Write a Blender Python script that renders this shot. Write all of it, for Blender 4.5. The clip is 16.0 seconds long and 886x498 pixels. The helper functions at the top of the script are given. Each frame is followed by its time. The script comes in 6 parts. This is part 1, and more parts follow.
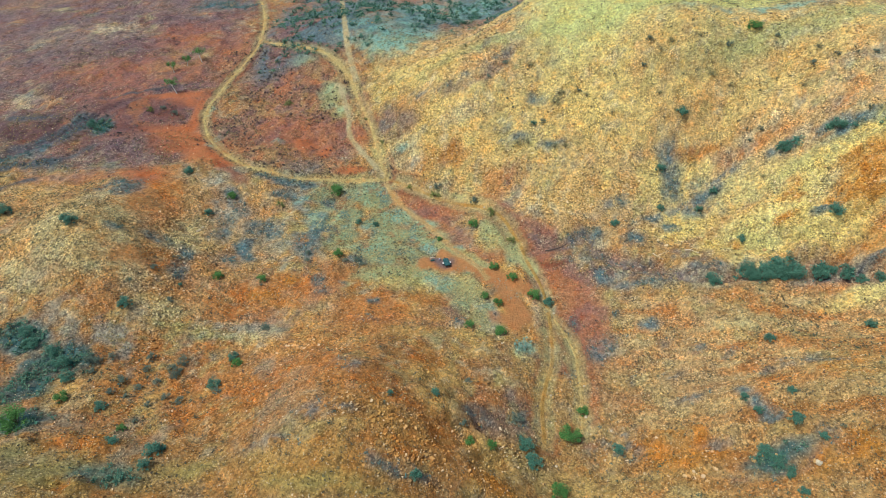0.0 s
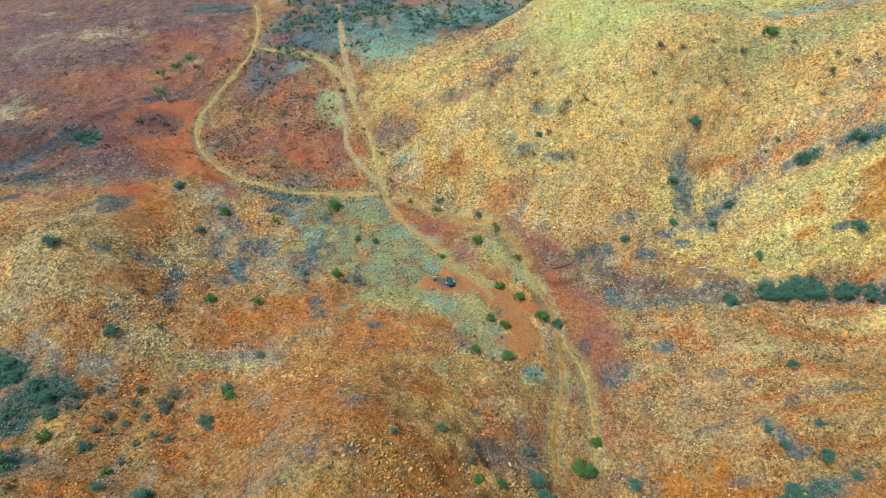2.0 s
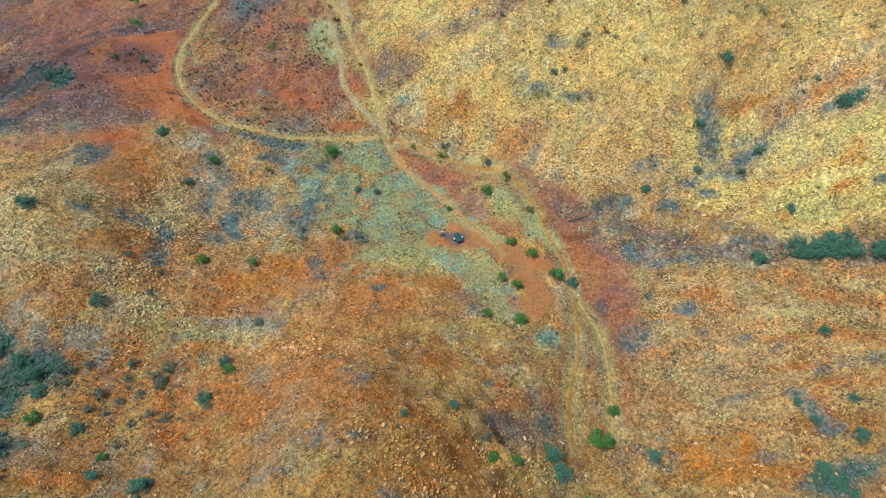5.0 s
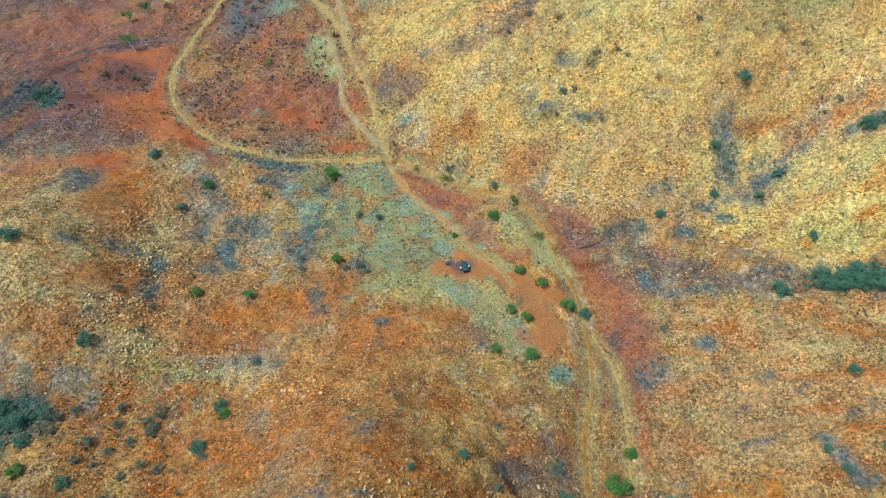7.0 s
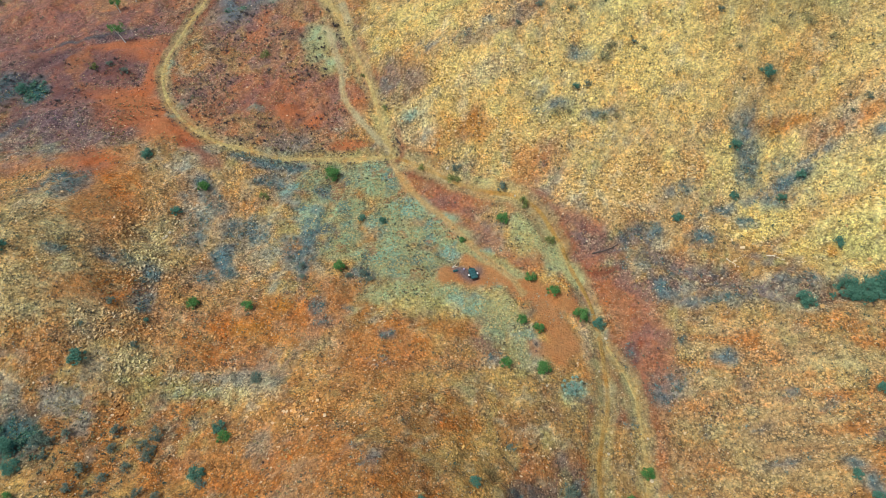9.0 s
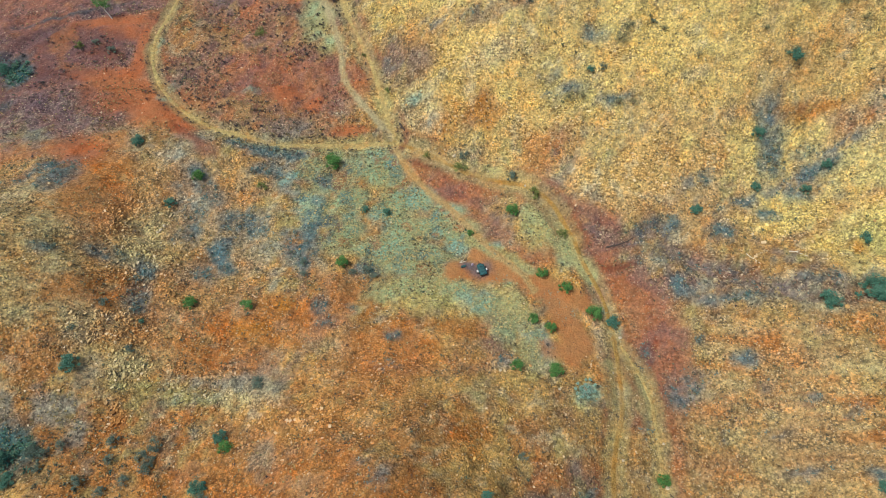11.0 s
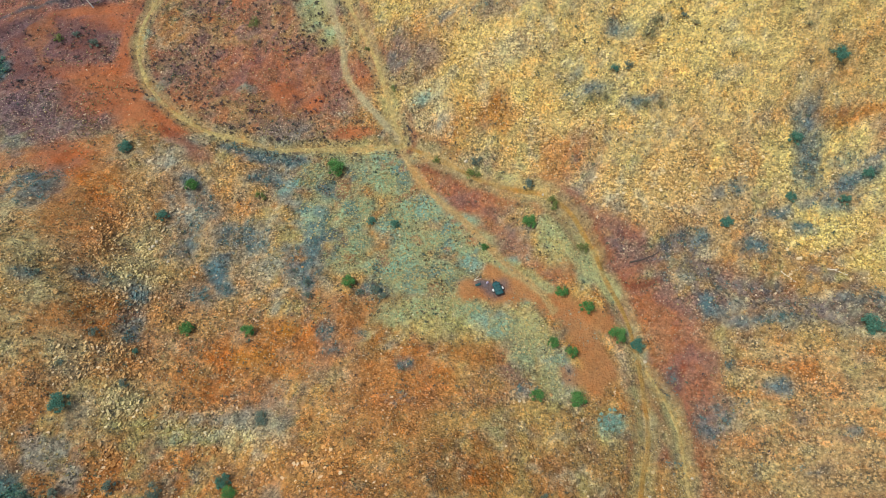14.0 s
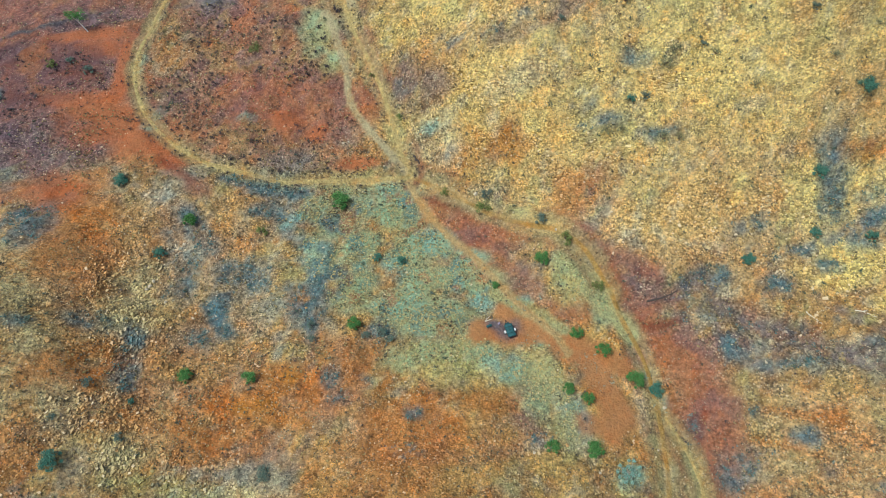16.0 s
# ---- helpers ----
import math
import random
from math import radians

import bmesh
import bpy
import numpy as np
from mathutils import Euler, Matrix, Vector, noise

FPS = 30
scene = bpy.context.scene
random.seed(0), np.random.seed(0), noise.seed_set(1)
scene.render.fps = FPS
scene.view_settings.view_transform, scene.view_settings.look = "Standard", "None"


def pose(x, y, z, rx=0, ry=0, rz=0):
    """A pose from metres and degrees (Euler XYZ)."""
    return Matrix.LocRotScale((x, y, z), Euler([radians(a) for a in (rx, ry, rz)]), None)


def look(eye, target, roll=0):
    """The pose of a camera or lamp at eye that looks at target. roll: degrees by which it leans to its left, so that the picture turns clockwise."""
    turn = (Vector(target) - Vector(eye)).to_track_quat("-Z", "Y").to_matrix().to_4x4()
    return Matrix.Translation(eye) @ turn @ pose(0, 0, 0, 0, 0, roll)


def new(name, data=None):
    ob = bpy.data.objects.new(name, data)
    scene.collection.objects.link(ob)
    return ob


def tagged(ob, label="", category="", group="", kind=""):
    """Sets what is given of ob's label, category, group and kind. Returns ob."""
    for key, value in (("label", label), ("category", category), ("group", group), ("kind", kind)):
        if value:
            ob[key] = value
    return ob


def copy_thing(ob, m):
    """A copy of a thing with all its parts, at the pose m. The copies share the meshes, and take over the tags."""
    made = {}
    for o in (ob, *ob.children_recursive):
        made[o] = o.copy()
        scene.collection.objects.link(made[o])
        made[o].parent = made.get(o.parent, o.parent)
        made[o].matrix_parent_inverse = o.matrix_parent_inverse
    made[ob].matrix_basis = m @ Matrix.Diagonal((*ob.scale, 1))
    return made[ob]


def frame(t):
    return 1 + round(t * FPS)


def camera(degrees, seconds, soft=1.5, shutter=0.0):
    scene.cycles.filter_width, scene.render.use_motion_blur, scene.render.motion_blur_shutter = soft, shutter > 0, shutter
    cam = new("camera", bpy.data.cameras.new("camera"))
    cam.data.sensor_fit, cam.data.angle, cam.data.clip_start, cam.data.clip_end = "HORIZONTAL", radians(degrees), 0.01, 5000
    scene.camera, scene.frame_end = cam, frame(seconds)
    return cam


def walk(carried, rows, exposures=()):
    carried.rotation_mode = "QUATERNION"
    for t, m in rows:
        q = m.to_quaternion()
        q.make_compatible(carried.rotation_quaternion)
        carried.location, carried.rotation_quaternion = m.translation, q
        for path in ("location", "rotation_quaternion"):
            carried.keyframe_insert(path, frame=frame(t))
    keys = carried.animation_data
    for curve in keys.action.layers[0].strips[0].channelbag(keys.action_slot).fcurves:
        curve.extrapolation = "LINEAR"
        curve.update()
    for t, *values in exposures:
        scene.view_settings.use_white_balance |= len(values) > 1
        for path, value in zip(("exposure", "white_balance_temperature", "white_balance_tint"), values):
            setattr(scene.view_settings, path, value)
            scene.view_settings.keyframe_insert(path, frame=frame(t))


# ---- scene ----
cam = camera(71.4, 16.0, soft=0.68)
PATH = [
    (0, (-0.276, -1.129, 95.194), (-0.274, 0.415, 93.924), 0.2),
    (0.5, (-0.607, 0.841, 95.179), (-0.602, 2.385, 93.907), 0.1),
    (1, (-0.929, 2.94, 95.086), (-0.922, 4.484, 93.815), 0.1),
    (1.5, (-1.251, 4.904, 95.017), (-1.242, 6.444, 93.741), 0.1),
    (2, (-1.566, 7.004, 94.897), (-1.555, 8.542, 93.618), 0.0),
    (2.5, (-1.931, 8.906, 94.828), (-1.917, 10.438, 93.543), -0.0),
    (2.6, (-2.001, 9.309, 94.803), (-1.987, 10.829, 93.503), -0.02),
    (2.8, (-2.14, 10.116, 94.754), (-2.126, 11.605, 93.419), -0.06),
    (3, (-2.279, 10.923, 94.705), (-2.266, 12.378, 93.333), -0.1),
    (3.2, (-2.405, 11.746, 94.684), (-2.392, 13.168, 93.277), -0.12),
    (3.4, (-2.531, 12.569, 94.663), (-2.517, 13.959, 93.224), -0.13),
    (3.6, (-2.656, 13.393, 94.642), (-2.643, 14.759, 93.182), -0.15),
    (3.8, (-2.782, 14.216, 94.621), (-2.768, 15.573, 93.152), -0.16),
    (4.6, (-3.285, 17.509, 94.537), (-3.269, 18.864, 93.066), -0.23),
    (5.5, (-3.851, 21.213, 94.442), (-3.833, 22.566, 92.969), -0.3),
    (6, (-4.154, 23.29, 94.366), (-4.135, 24.645, 92.895), -0.3),
    (6.5, (-4.477, 25.216, 94.321), (-4.457, 26.572, 92.851), -0.3),
    (7, (-4.803, 27.315, 94.199), (-4.782, 28.67, 92.728), -0.4),
    (7.5, (-5.101, 29.281, 94.116), (-5.08, 30.634, 92.643), -0.4),
    (8, (-5.441, 31.322, 93.985), (-5.42, 32.666, 92.504), -0.5),
    (8.5, (-5.804, 33.231, 93.925), (-5.782, 34.555, 92.426), -0.4),
    (9, (-6.185, 35.317, 93.822), (-6.163, 36.616, 92.302), -0.5),
    (11.5, (-8.057, 45.171, 93.36), (-8.031, 46.356, 91.75), -0.4),
    (12, (-8.478, 47.282, 93.274), (-8.45, 48.445, 91.647), -0.4),
    (12.5, (-8.89, 49.223, 93.211), (-8.861, 50.365, 91.569), -0.4),
    (13, (-9.302, 51.268, 93.128), (-9.272, 52.392, 91.474), -0.4),
    (13.5, (-9.62, 53.266, 93.1), (-9.591, 54.373, 91.434), -0.4),
    (14, (-9.904, 55.428, 93.029), (-9.876, 56.535, 91.364), -0.5),
    (14.5, (-10.163, 57.39, 93.045), (-10.136, 58.495, 91.378), -0.6),
    (15, (-10.443, 59.454, 92.98), (-10.416, 60.56, 91.314), -0.6),
    (15.5, (-10.772, 61.414, 93.003), (-10.745, 62.517, 91.335), -0.7),
    (16, (-11.149, 63.512, 92.971), (-11.122, 64.617, 91.305), -0.7),
]
walk(cam, [(t, look(eye, target, roll)) for t, eye, target, roll in PATH], exposures=[(0, -0.25, 6450, 7.5), (5.5, -0.25, 6390, 7.5), (8, -0.25, 6470, 8), (12, -0.29, 6770, 9.5), (14.5, -0.29, 6540, 8), (16, -0.29, 6140, 5.5)])
# ---- light ----
world = bpy.data.worlds.new("world")
scene.world = world
world.use_nodes = True
wn = world.node_tree.nodes
sky = wn.new("ShaderNodeTexSky")
sky.sky_type = 'NISHITA'
sky.sun_disc = False
sky.sun_elevation, sky.sun_rotation = radians(61), radians(254)
sky.air_density, sky.dust_density = 1.0, 2.5
world.node_tree.links.new(sky.outputs[0], wn["Background"].inputs[0])
wn["Background"].inputs[1].default_value = 0.135
sun = new("sun", bpy.data.lights.new("sun", 'SUN'))
sun.data.energy, sun.data.angle, sun.data.color = 2.95, radians(5), (1.0, 0.94, 0.84)
# azimuth 254 degrees (clockwise from +y), elevation 61 degrees
sun.matrix_world = look((math.sin(radians(254)) * 60, math.cos(radians(254)) * 60, 60 * math.tan(radians(61))), (0, 0, 0))


# ---- numbers of the land (metres): hills x, y, radius, height; courses as x, y; patches x, y, half width, half depth ----
HILLS = [
    (-68.9, 14.6, 28.9, 32.48), (129.9, 17.3, 58.9, 23.28), (-12.6, 49.8, 15.1, 7.74), (24.1, 57, 13.9, -8.18),
    (-17.7, 65.3, 13.9, 8.16), (-166.2, 70.9, 38.5, 29.28), (61.7, 73.9, 16.1, 7.14), (50.3, 74, 14, -8.52),
    (79, 86.8, 13.9, -15.51), (34.2, 99.3, 21.9, -11.48), (-71.1, 107.5, 15.7, 22.03), (-63.1, 111.1, 13.9, -15.62),
    (64.1, 123, 14.6, -15.15), (138.2, 124.1, 46, 23.57), (-3.3, 140.8, 19.2, -10.93), (93.7, 144.2, 13.9, 4.76),
    (58.8, 153, 13.9, 11.44), (4.4, 155.1, 16.8, 17.05), (87.7, 169, 60.1, 23.45), (32.9, 178.1, 15.6, 16.61),
    (-26.2, 200.3, 20, 10.71), (-91.4, 203.2, 50.8, 8.08), (104.2, 261.3, 39.8, -15.31), (129.3, 281.1, 66.1, 24.27),
]
CREEK = [
    (-15, 138.3), (-7.7, 134.2), (-0.8, 129.7), (5, 127), (10.2, 125.3), (14.7, 121.5), (18.2, 114.5), (19.9, 109.1),
    (22, 104), (22.9, 99.5), (23.3, 95), (23.1, 88.7), (22.5, 82.6), (20.6, 77), (19.2, 71.7), (18.9, 64.7),
]
CREEK_ARM = [
    (24.3, 94), (26.3, 89.3), (27.7, 83.8), (27.6, 79.6), (27.4, 73.8), (26.4, 66.6),
]
LOOP_BED = [
    (-15.7, 138.6), (-24.3, 138.4), (-32.6, 138.2), (-39.8, 138), (-46.1, 139.9), (-52.4, 141.5), (-57.9, 144.6), (-62.7, 148.7),
    (-66.7, 154), (-69.3, 160.8), (-69.7, 167.6), (-68, 174.3), (-67.1, 178.5), (-63.5, 190.4), (-61.7, 201.9), (-65, 224.5),
    (-71.3, 247.3),
]
NORTH_BED = [
    (-15.6, 139.1), (-17.6, 145.3), (-18.8, 150), (-21.1, 156.9), (-23.6, 163.1), (-26.2, 168.9), (-27.6, 173.6), (-31.9, 180.3),
    (-37.5, 186.6), (-44, 191), (-52.5, 196.5), (-59.1, 202.1),
]
TRACK = [
    (-15.7, 137.5), (-13.4, 132.9), (-9, 126.9), (-3.3, 120.9), (1.1, 114.5), (5.4, 109.9), (8.4, 107), (9.9, 104.1),
]
NORTH_TRACK = [
    (-16.4, 139.7), (-19.8, 144), (-23.7, 148.9), (-26.5, 153.7), (-27.3, 159.4), (-29.1, 166), (-30.8, 171.4), (-31.9, 172.3),
]
FAR_TRACK = [
    (-26.2, 173.3), (-28.3, 180.5), (-30.9, 192.5), (-40, 247.7),
]
RED_BED = [
    (15.8, 123.2), (19.5, 117.3), (24.3, 110.6), (27.6, 104.2), (29.2, 97.9), (29.9, 89.3), (29.9, 82.1),
]
GULLY = [
    (20.8, 112.2), (25.6, 113.2), (30.2, 113.4), (34, 115.1),
]
GULLY_EAST = [
    (35.3, 111.4), (43.3, 105.7), (51.8, 100.8), (58.8, 97.3), (65.7, 97.7), (73.1, 96.5), (80.5, 93.7), (86.6, 90.4),
]
DRAIN_WEST = [
    (-119.4, 143.1), (-112.2, 147), (-105.6, 157), (-97.8, 166.5), (-90.1, 173.6), (-82.3, 176.5), (-70.5, 177.8),
]
CRACK_HILL = [
    (0.7, 154.3), (6.7, 153.9), (12.6, 155.1), (17.9, 159),
]
RED = [
    (-89.7, 164.3, 12.5, 8.7), (-78.5, 169.7, 8.2, 5.9), (-89.4, 154.6, 8, 3.4), (-98.3, 179.9, 9.1, 3.2),
    (-96.2, 186.5, 24.8, 7.7), (-99.9, 172.4, 11.9, 4.2), (-88.7, 209.8, 11.1, 10.4), (-71, 202, 8.4, 7.9),
    (-35.2, 152.1, 8, 5.3), (-45.3, 156, 5.9, 5.6), (-23.2, 152, 2.8, 3.7), (-71.1, 166.5, 2.4, 10.1),
    (-53.8, 136.6, 2.2, 1.6), (29.6, 93.5, 4.4, 5.9), (28.6, 102.3, 3.5, 5.3), (23.5, 104.4, 3, 4.5),
    (24.4, 111.1, 5, 2), (32.8, 94, 2.8, 8.7), (11.2, 110.8, 3.9, 2.4), (-3, 125.7, 6, 3.1),
]
FLAT = [
    (-65.3, 146.1, 6, 5.8), (-72.3, 152.1, 7.5, 3), (-79, 155.9, 7.8, 2.1), (-71.9, 163.7, 1.8, 9.9),
    (-81.3, 172.5, 11.2, 1.8), (-77.2, 168.9, 5.4, 2.6), (-60, 141.4, 4, 1.7), (-77.3, 133.3, 4.7, 5.4),
    (-24.3, 141.5, 4.3, 1.1), (-39, 150.4, 2.9, 2.4), (-33, 147.9, 2.2, 1.6), (-71.2, 149.4, 8.6, 4.6),
]
MINT_MORE = [
    (-6.1, 105.4, 4.6, 2.2), (-9.6, 110.8, 4.7, 3.2), (-12.5, 104.7, 4.6, 2), (-16.1, 102.8, 3.6, 1.9),
    (-1.6, 117, 2.9, 2.1), (6, 106.5, 1.9, 1.9), (11.8, 116.1, 2.2, 3.8), (16.1, 112, 2, 3.2),
    (7, 96.3, 2.8, 2.7), (2.6, 100.8, 3.7, 2.8), (5, 98.1, 3.2, 4.1), (8, 93.7, 2.7, 3.5),
    (2.6, 101.5, 2.6, 1.8), (-33.3, 168.4, 3.2, 5.3), (-29.9, 162.1, 2.4, 2.5), (-42.3, 185.6, 5.7, 3.1),
]
FAR_TEAL = [
    (-17.1, 195, 13.4, 10.7), (-3.1, 222.7, 17.3, 14.2), (15.4, 230.4, 13.4, 6), (87.3, 158.2, 27.6, 2.9),
]
ORANGE_SLOPE = [
    (-16.1, 89.2, 17.1, 5.1), (-17.5, 86.7, 12.7, 6.6), (-35.2, 94, 9.5, 5), (-26.1, 78.4, 12.1, 5.8),
]
OCHRE = [
    (-20.6, 49.6, 14.6, 4.1), (-41.3, 48.6, 8.9, 3.2), (-7.6, 56.3, 7.5, 4),
]
SMOKE = [
    (-85.3, 164.9, 8.2, 4.3), (-91.3, 157.4, 8.2, 3.5), (-79.7, 164.7, 3.4, 4.3), (-93.2, 167.8, 9.6, 4),
    (-110.9, 154.3, 17.2, 5.5),
]
RIDGE = [
    (84.4, 113.6, 13.1, 3.6), (74, 108.4, 11.4, 4.6), (80.3, 102.6, 12.6, 2.6), (69.8, 119.3, 7.4, 3.5),
    (58.5, 116, 7.2, 4.4), (90, 115.3, 8.8, 1.6), (54.9, 126.2, 8.9, 4.5), (84, 87.3, 8.1, 1.8),
]
THICKET = [
    (64.5, 98.4, 73.2, 96.9, 1.4), (73.2, 96.9, 80.7, 94.8, 0.7), (80.7, 94.8, 87, 89.6, 0.5), (85, 120.3, 92.8, 116.3, 0.6),
    (77.4, 123.1, 79.9, 121.9, 0.7),
]
RED_LINES = [
    (31.5, 97.1, 32, 85.4, 2.2), (32, 85.4, 28.6, 69.7, 1.5), (14.4, 124.2, 16.9, 120.3, 1.4), (18.3, 120.1, 25.9, 116.3, 1.6),
    (19, 117.4, 22.5, 110.8, 1.8), (28, 104.2, 31.8, 88.3, 3), (31, 88.4, 30.7, 81.9, 1.4), (-69.3, 159.5, -58.3, 140, 1.9),
    (-9.7, 133.7, -0.3, 121.2, 3), (-0.3, 121.2, 4.9, 114.5, 2.9), (-106.3, 132, -79.7, 134.8, 2.7), (-19.8, 152.3, -24.1, 166.6, 1.8),
]
ORANGE = [
    (-76.3, 153.6, 7.6, 2.4), (-65.1, 144.9, 4.7, 5.1), (-73.2, 136.9, 5.3, 3.3), (-71.4, 130.5, 4.5, 5),
    (-71.1, 121.6, 6.5, 7), (-27.8, 105.1, 3.7, 2.4), (-22.3, 103, 5.5, 2.9), (-35.5, 100.7, 4.6, 2.3),
    (-45.2, 96.5, 3.3, 1.8), (-38.4, 96.3, 4.6, 2.2), (-29.9, 97.7, 5.4, 2.7), (-4.1, 96.1, 6.2, 2),
    (-14.4, 93.5, 9.6, 2.7), (-47.4, 91.3, 6.5, 1.7), (-67.7, 99.3, 5.8, 3.2), (-35, 114.6, 1.6, 2.6),
]
ORANGE_BARE = [
    (-4.1, 108.1, 3.3, 107.3, 2.2), (0.4, 111.4, 9.6, 105.7, 1.9), (9.7, 106, 13.9, 102.7, 2.6), (13.8, 101.8, 16.6, 93.8, 2.8),
    (15.1, 104.4, 18.9, 101.8, 1.6), (11.1, 93.3, 15.2, 91.2, 1.7),
]
ORANGE_STONY = [
    (2.6, 139.4, 3.6, 2.7), (-44.8, 125.5, 3.1, 1.5), (-5.3, 140.5, 4.2, 2.5), (12.9, 131.4, 5.1, 3.3),
    (60.5, 131, 4.2, 1.1), (73, 126.7, 6.1, 1.5), (-22, 68.1, 6.1, 2.6), (-16.8, 66.5, 4, 3.4),
    (-9.4, 68.5, 2.5, 3.7), (-30.7, 65.8, 6.2, 4.2), (-45.3, 62.9, 3.1, 3.1), (-47.1, 70.2, 4.6, 2.7),
    (-58.5, 75.9, 6.1, 1.8), (-8.4, 54.2, 5.5, 4.6), (-2.3, 56.5, 5.8, 4.1), (-24.9, 71.9, 6.4, 3.9),
    (43.4, 64.4, 6.8, 2.4), (6.9, 71, 4.4, 2.7), (-16.1, 90.1, 10.3, 3.5), (-29.8, 95.9, 3.6, 5.4),
    (-69.6, 87.9, 7.8, 2.8), (-70.8, 114.3, 5.2, 4.2), (-42.2, 88.8, 8.2, 3.2),
]
CLIFF = [
    (87, 107.7, 5.7, 2.5), (87.5, 103.6, 4.2, 1.3), (77.7, 113.6, 1.7, 1.7), (75.2, 107.2, 3.1, 1),
    (82.8, 95.9, 6.9, 1.3), (87.1, 92.5, 4.1, 1.9), (89.1, 111.5, 4.3, 1.9), (38, 61.3, 2, 4.6),
    (42.4, 58.4, 5.5, 2.7), (45.9, 62.6, 1.3, 2.9), (61.4, 51.1, 6.4, 1.8), (64.8, 53.9, 2.4, 1.4),
    (57.3, 51.7, 3.2, 1.4), (-60.7, 55.4, 7.7, 1.6), (-54.3, 45, 3, 1.5), (-55.2, 54.7, 2.7, 1.6),
    (64.8, 105.6, 1.9, 1.7), (8.9, 52.4, 4, 2.1),
]
YELLOW = [
    (51, 142.9, 65.4, 11.2), (81, 110.5, 15.8, 7.8), (67.9, 105, 9.8, 6), (2.2, 149.5, 18.5, 6.6),
    (-78, 104, 9.8, 7.7), (-86.4, 100.2, 8.6, 5.4), (-4.1, 170, 15.3, 11.5), (30.7, 141.2, 34.5, 6.7),
    (-12.6, 101.8, 5.4, 2.9), (-9, 102.7, 5.5, 2.9), (66.5, 62.7, 6.8, 2.8), (7.5, 146, 8.2, 3.6),
    (34.9, 125.9, 9.3, 4.8), (55.1, 114.6, 6.6, 3.4), (72.9, 68.2, 7.1, 3.9),
]
GREENISH = [
    (39.4, 164.1, 42.5, 2.7), (88.4, 145.7, 29.4, 3.9), (-84.1, 113.8, 13.5, 9.4), (-83.5, 93.1, 8.3, 3.8),
    (-78, 121.4, 3.8, 3.9), (69.3, 106, 7, 4.4), (85, 116.4, 11.7, 2.3), (-75.1, 113, 2.6, 2.7),
    (-10.7, 104.7, 7.3, 4.5), (-17.9, 102.9, 3.6, 2.4), (-70.1, 100, 6.8, 5.9), (-59, 111.4, 7.2, 3.6),
    (-58.2, 90.1, 5.7, 2.3), (-49.3, 85, 8.2, 1.9), (-19.6, 54.7, 7.4, 1.3),
]
MINT = [
    (-18, 134.1, 4.7, 3.3), (-20.1, 130.8, 3.6, 2.5), (-15, 127.8, 2.9, 4.5), (-16.1, 123.8, 4, 3.2),
    (-10, 124.7, 3, 2.4), (-5.2, 121.6, 3.2, 2), (-9.3, 118.5, 3.9, 2.8), (-14.7, 117.5, 2.9, 4.5),
    (-18, 113.1, 3.3, 3.2), (-24.1, 125.5, 2.8, 2.3), (-3.5, 117.1, 2.9, 2.4), (-17.1, 195, 13.4, 10.7),
    (-23.8, 117.5, 2.9, 3.9), (-12.4, 110.9, 5.7, 4.2),
]
MINT_WEST = [
    (-28.2, 128.9, 4.1, 4.1), (-28.9, 123.1, 4.5, 4), (-32.3, 132.3, 3.1, 2.9), (-24.3, 133.6, 3.1, 2.9),
    (-25.6, 114.3, 3.4, 2.7), (-31.9, 124.3, 2.5, 3.4), (-28.4, 135.9, 4.2, 1.8),
]
TEAL = [
    (-3.5, 113.6, 2.3, 1.5), (-0.9, 102.7, 3.1, 2.1), (0.3, 100, 2, 1.1), (4.6, 106.2, 2.4, 1),
    (10.7, 93.7, 1.3, 2.2), (16.1, 85, 1.9, 1.6), (-11.9, 145.4, 2.1, 0.9), (-36.2, 129.3, 1.9, 1.6),
    (-19.1, 136.8, 1.5, 1.1), (4.3, 113, 2.4, 1), (-12, 126.5, 2.5, 1.6), (-34.4, 91.8, 1.4, 1.2),
    (-46, 151.1, 1.6, 1), (-18.1, 120.9, 2, 3.5), (-23.9, 121.5, 1.4, 1.1), (17.1, 85.3, 1.7, 1.8),
    (-64.3, 152.6, 2, 1.6), (-64.3, 149.4, 1.7, 1),
]
TEAL_LINES = [
    (12.5, 102.6, 15.4, 99.1, 1.6), (22.8, 100.4, 24.1, 95, 1.1), (-69.4, 163.6, -68.7, 165.7, 1.2), (-32.5, 217.5, -14.9, 185.8, 5.7),
]
PALE_GREEN = [
    (10.7, 120, 16.3, 113.9, 2.3), (15.4, 114.9, 20.6, 107.2, 1.6), (24.5, 90.3, 26.3, 82.9, 1.8), (21.4, 90.3, 20.7, 83, 1),
    (-0.8, 114.8, 6.4, 110.4, 1.3), (6.4, 110.4, 9.9, 107.9, 0.9),
]
